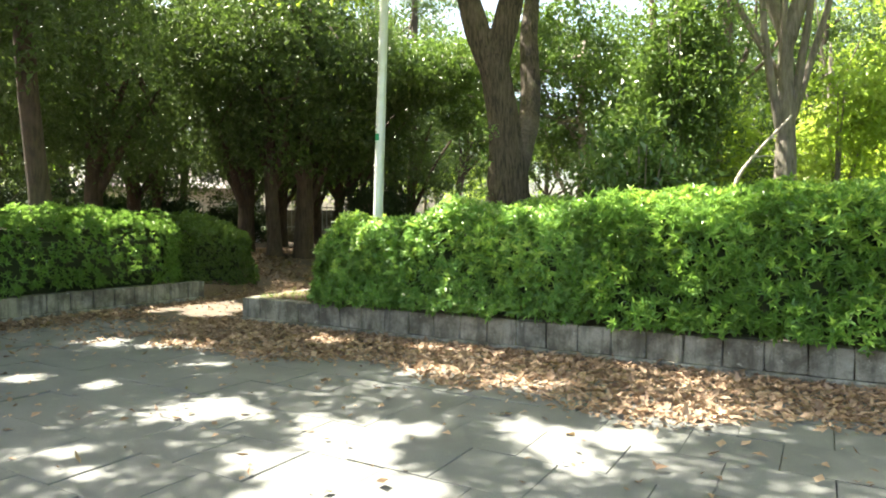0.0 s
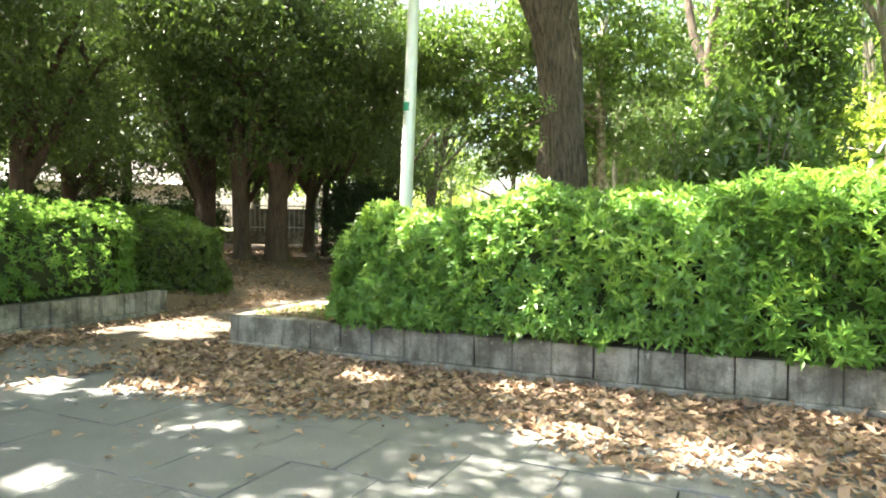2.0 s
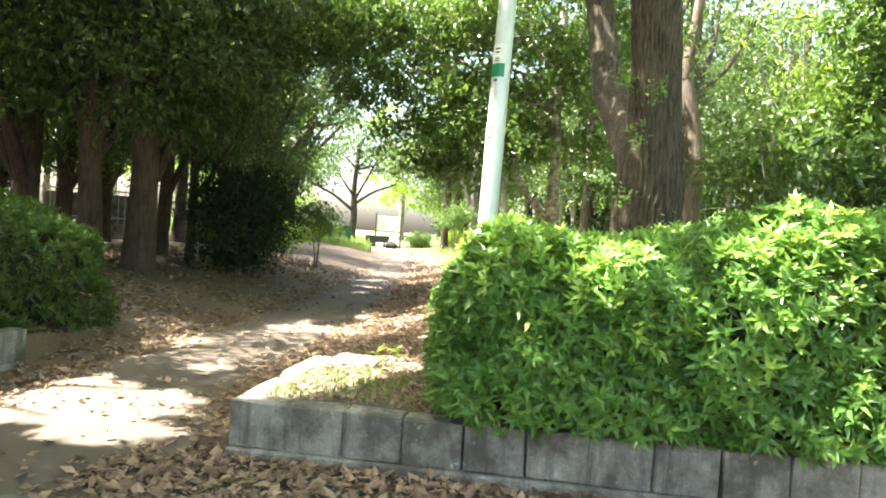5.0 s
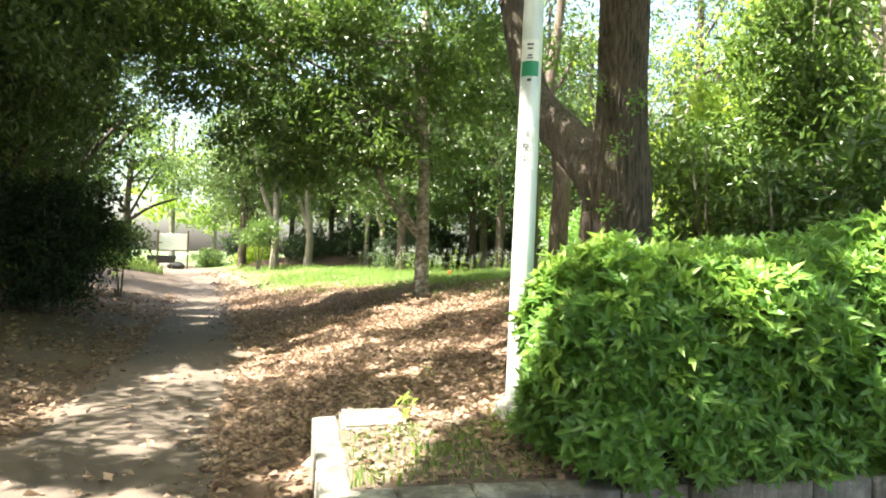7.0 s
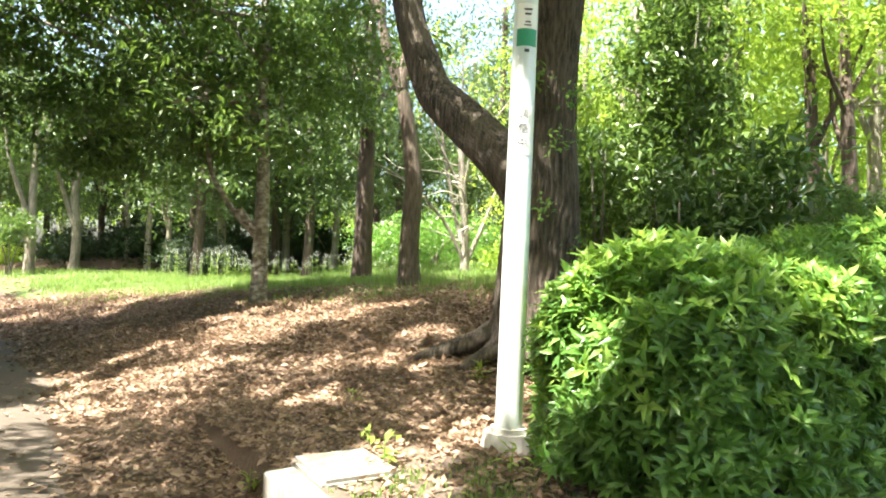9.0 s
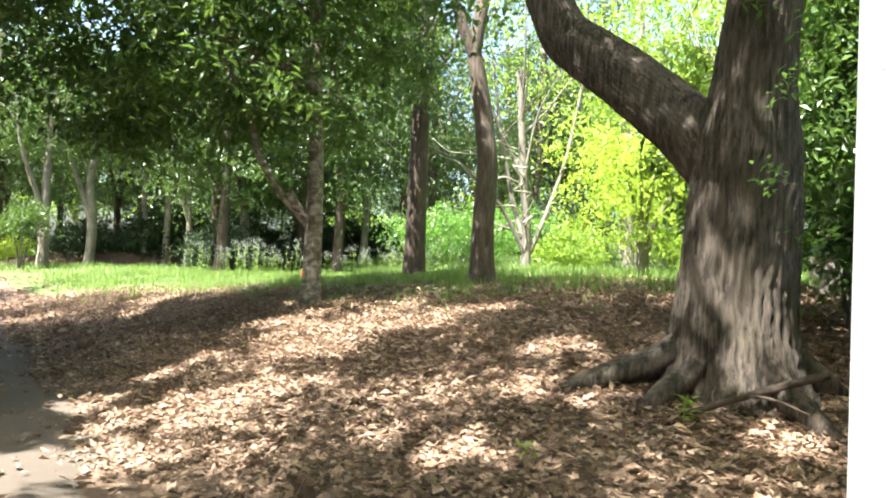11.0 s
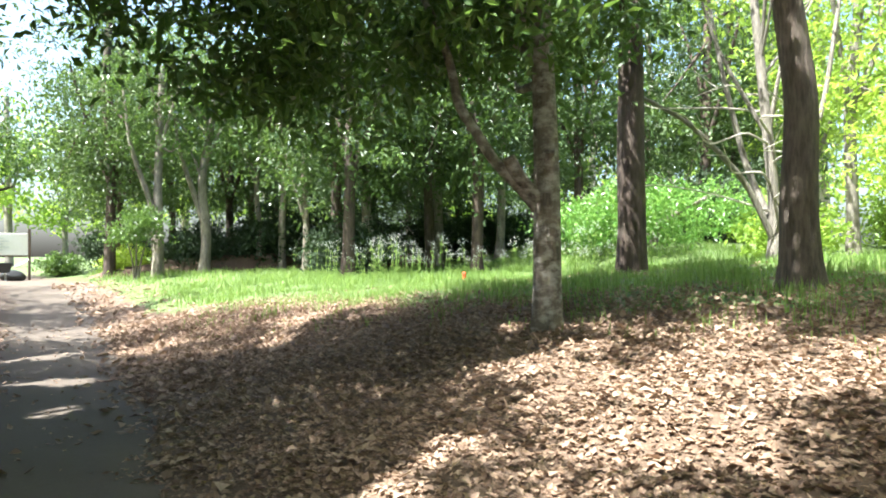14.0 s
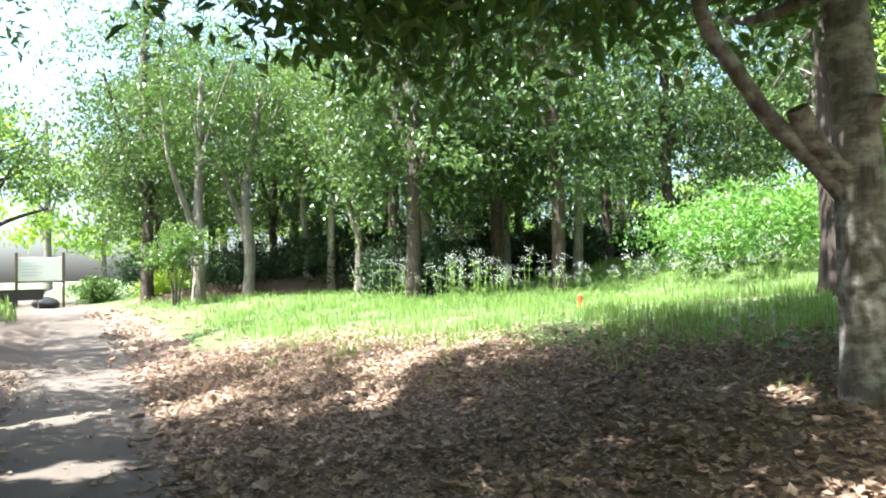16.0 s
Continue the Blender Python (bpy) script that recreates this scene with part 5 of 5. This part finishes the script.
def weed(xy, r, seed, base=None):
    rng = np.random.default_rng(seed)
    t = thing("young_weed", on_land(*xy) if base is None else base, "small fresh green seedling in the leaf litter", "weed", "seedlings in the litter")
    m = 16
    P = np.stack([rng.normal(0, r * 0.2, m), rng.normal(0, r * 0.2, m), rng.uniform(0.02, r * 0.9, m)], 1)
    v, f = leaves(P, np.stack([rng.normal(size=m), rng.normal(size=m), rng.normal(0.35, 0.3, m)], 1), np.tile([0, 0, 1.0], (m, 1)), rng.uniform(0.6, 1.1, m) * r * 0.6, rng.uniform(0.2, 0.3, m) * r * 0.7, True)
    held("foliage", mesh_np("foliage", v, f), M_LEAF_LIGHT, t)
    held("stem", tube([(0, 0, -0.03), (0, 0, r * 0.5), (0, 0, r)], [0.005, 0.004, 0.002], 5), M_GRASS, t)


for i, (a, b, r) in enumerate(((0.62, 1.5, 0.17), (0.05, 2.05, 0.14), (1.15, 1.05, 0.16), (0.72, 1.9, 0.12), (1.72, 1.2, 0.22), (0.55, 0.55, 0.13), (2.2, 2.9, 0.2), (2.75, 3.3, 0.16), (1.1, 3.0, 0.12))):
    weed(plan(a, b), r, 600 + i)

# small red marker post in the grass
rp = thing("marker_post", on_land(8.19, 21.93), "small orange-red marker post standing in the grass", "marker post")
bm = bmesh.new()
bmesh.ops.create_cone(bm, cap_ends=True, segments=12, radius1=0.04, radius2=0.036, depth=0.22, matrix=Matrix.Translation((0, 0, 0.09)))
part("post", bm, M_RED, rp)
bm = bmesh.new()
bmesh.ops.create_uvsphere(bm, u_segments=10, v_segments=6, radius=0.04, matrix=Matrix.Translation((0, 0, 0.205)))
part("cap", bm, M_RED, rp)

# fallen bough poking from the hedge
fb = thing("broken_bough", (4.05, 9.75, land_xy(4.05, 9.75)), "bleached broken bough leaning over the hedge", "branch")
q = bend([(0, 0, 0), (0.12, 0.05, 1.45), (0.55, 0.1, 1.95), (0.95, 0.15, 2.35)], 14)
held("bough", tube(q, np.linspace(0.045, 0.015, 14), 8, 0.08, 620), M_DEADWOOD, fb)
held("twig", tube(bend([q[9], q[9] + np.array([0.2, 0, 0.02]), q[9] + np.array([0.35, 0, 0.0])], 6), np.linspace(0.012, 0.005, 6), 5, 0.05, 621), M_DEADWOOD, fb)


# notice board, handcart and bin at the far end of the path
bx, by = 8.5, 45.3
bz = land_xy(bx, by)
board = thing("notice_board", (bx, by, bz), "weathered park notice board on two dark timber posts", "notice board")
board.rotation_euler = (0, 0, radians(-24))
for x in (-0.78, 0.78):
    part("post", box_bm(x - 0.05, -0.05, -0.2, x + 0.05, 0.05, 2.15, 0.01), M_BOARDWOOD, board)
part("panel", box_bm(-0.73, -0.03, 1.05, 0.73, 0.03, 1.95, 0.008), M_BOARDFACE, board, "pale faded panel")
part("rail", box_bm(-0.73, -0.035, 0.98, 0.73, 0.035, 1.05, 0.006), M_BOARDWOOD, board)
for k in range(5):
    part("text_bar", box_bm(-0.62, -0.034, 1.25 + k * 0.12, -0.62 + 0.5 + 0.2 * (k % 2), -0.0305, 1.28 + k * 0.12), M_FENCE, board, "faded line of writing")


def wheel_bm(r, w, at):
    bm = bmesh.new()
    bmesh.ops.create_cone(bm, cap_ends=True, segments=20, radius1=r, radius2=r, depth=w, matrix=Matrix.Translation(at) @ Matrix.Rotation(radians(90), 4, "X"))
    bmesh.ops.bevel(bm, geom=[e for e in bm.edges if len(e.link_faces) == 2 and any(len(f.verts) > 4 for f in e.link_faces)], offset=w * 0.3, segments=2, affect="EDGES")
    return bm


cart = thing("handcart", (7.55, 44.3, land_xy(7.55, 44.3)), "dark two-wheeled handcart parked by the notice board", "handcart")
cart.rotation_euler = (0, 0, radians(-15))
bm = box_bm(-0.65, -0.36, 0.32, 0.65, 0.36, 0.72, 0.03, 2)
for v in bm.verts:
    if v.co.z > 0.5:
        v.co.x *= 1.12
        v.co.y *= 1.08
part("tray", bm, M_BLACK, cart)
for y in (-0.42, 0.42):
    w = part("wheel", wheel_bm(0.24, 0.08, (-0.35, y, 0.24)), M_BLACK, cart)
    part("hub", wheel_bm(0.08, 0.10, (-0.35, y, 0.24)), M_FENCE, w)
for y in (-0.25, 0.25):
    held("handle", tube(bend([(0.5, y, 0.5), (0.95, y, 0.6), (1.3, y, 0.85)], 8), np.full(8, 0.02), 6, 0.0), M_FENCE, cart)
    held("leg", tube([(0.5, y, 0.34), (0.52, y, 0.15), (0.52, y, -0.02)], [0.018] * 3, 6, 0.0), M_FENCE, cart)
load = thing("black_sack", (8.6, 45.0, land_xy(8.6, 45.0)), "heaped dark refuse sacks under the notice board", "sack")
bm = bmesh.new()
bmesh.ops.create_icosphere(bm, subdivisions=3, radius=0.34)
for v in bm.verts:
    v.co *= 1 + 0.18 * noise.noise(v.co * 3)
    v.co.z = max(-0.1, v.co.z * 0.8 + 0.2)
    v.co.x *= 1.4
part("sack", bm, M_BLACK, load)
box = thing("storage_bin", (4.9, 42.4, land_xy(4.9, 42.4)), "dark green storage bin beside the footpath", "bin")
part("body", box_bm(-0.5, -0.35, 0, 0.5, 0.35, 0.85, 0.03, 2), M_BINGREEN, box)
part("lid", box_bm(-0.53, -0.38, 0.854, 0.53, 0.38, 0.93, 0.025, 2), M_BINGREEN, box)


# house and fence glimpsed through the evergreens
hx, hy = -14.5, 38.5
house = thing("house", (hx, hy, land_xy(hx, hy) - 0.1), "white rendered house with a dark tiled roof behind the trees", "house")
house.rotation_euler = (0, 0, radians(14))
part("wall", box_bm(-6, 0, 0, 3.2, 6, 3.0), M_WHITEWALL, house)
bm = bmesh.new()
vs = [bm.verts.new(p) for p in ((-6.7, -0.8, 2.9), (3.9, -0.8, 2.9), (3.9, 6.8, 2.9), (-6.7, 6.8, 2.9), (-5.2, 3, 4.7), (2.4, 3, 4.7))]
for f in ((0, 1, 5, 4), (1, 2, 5), (2, 3, 4, 5), (3, 0, 4), (3, 2, 1, 0)):
    bm.faces.new([vs[i] for i in f])
part("roof", bm, M_ROOF, house, "dark tiled hipped roof")
for x in (-4.5, -1.6, 1.2):
    w = part("window", box_bm(x, -0.05, 1.0, x + 1.5, 0.05, 2.2, 0.01), M_FENCE, house)
    part("pane", box_bm(x + 0.08, -0.065, 1.08, x + 1.42, -0.052, 2.12), M_GLASS, w)
wallb = thing("garden_wall", (-9.0, 30.5, land_xy(-9, 30.5)), "low pale garden wall with grey metal fence behind the wood", "fence")
wallb.rotation_euler = (0, 0, radians(6))
part("wall", box_bm(-9, -0.08, -0.3, 4.6, 0.08, 0.55, 0.01), M_STONE, wallb)
part("panel", box_bm(1.4, 0.1, 0.3, 4.4, 0.16, 1.5, 0.01), M_STONE, wallb, "pale boarding behind the fence")
for x in np.arange(-9, 4.7, 0.2):
    ob = part("bar", box_bm(x - 0.012, -0.02, 0.55, x + 0.012, 0.02, 1.7), M_FENCE, wallb)
for z in (0.7, 1.6):
    part("rail", box_bm(-9, -0.028, z, 4.6, 0.028, z + 0.04), M_FENCE, wallb)
part("gate_post", box_bm(0.2, -0.1, -0.3, 0.4, 0.1, 2.3, 0.01), M_FENCE, wallb)

# earth bank at the edge of the wood
bm = bmesh.new()
bmesh.ops.create_grid(bm, x_segments=40, y_segments=8, size=1.0)
for v in bm.verts:
    u, w = v.co.x, v.co.y
    x = 9.5 + (u + 1) * 6.5
    y = 41.0 - (u + 1) * 5.2 + w * 1.1
    h = 0.8 * math.exp(-(w * 1.7) ** 2) * (1 - u * u) ** 0.6
    v.co = Vector((x, y, land_xy(x, y) - 0.12 + h * (1 + 0.25 * noise.noise(Vector((x * 1.3, y * 1.3, 0))))))
bank_me = bpy.data.meshes.new("earth_bank")
bm.to_mesh(bank_me)
bm.free()
smooth(bank_me)
tagged(held("earth_bank", bank_me, M_LITTER), "low brown earth bank at the edge of the wood", "bank", kind="structure")
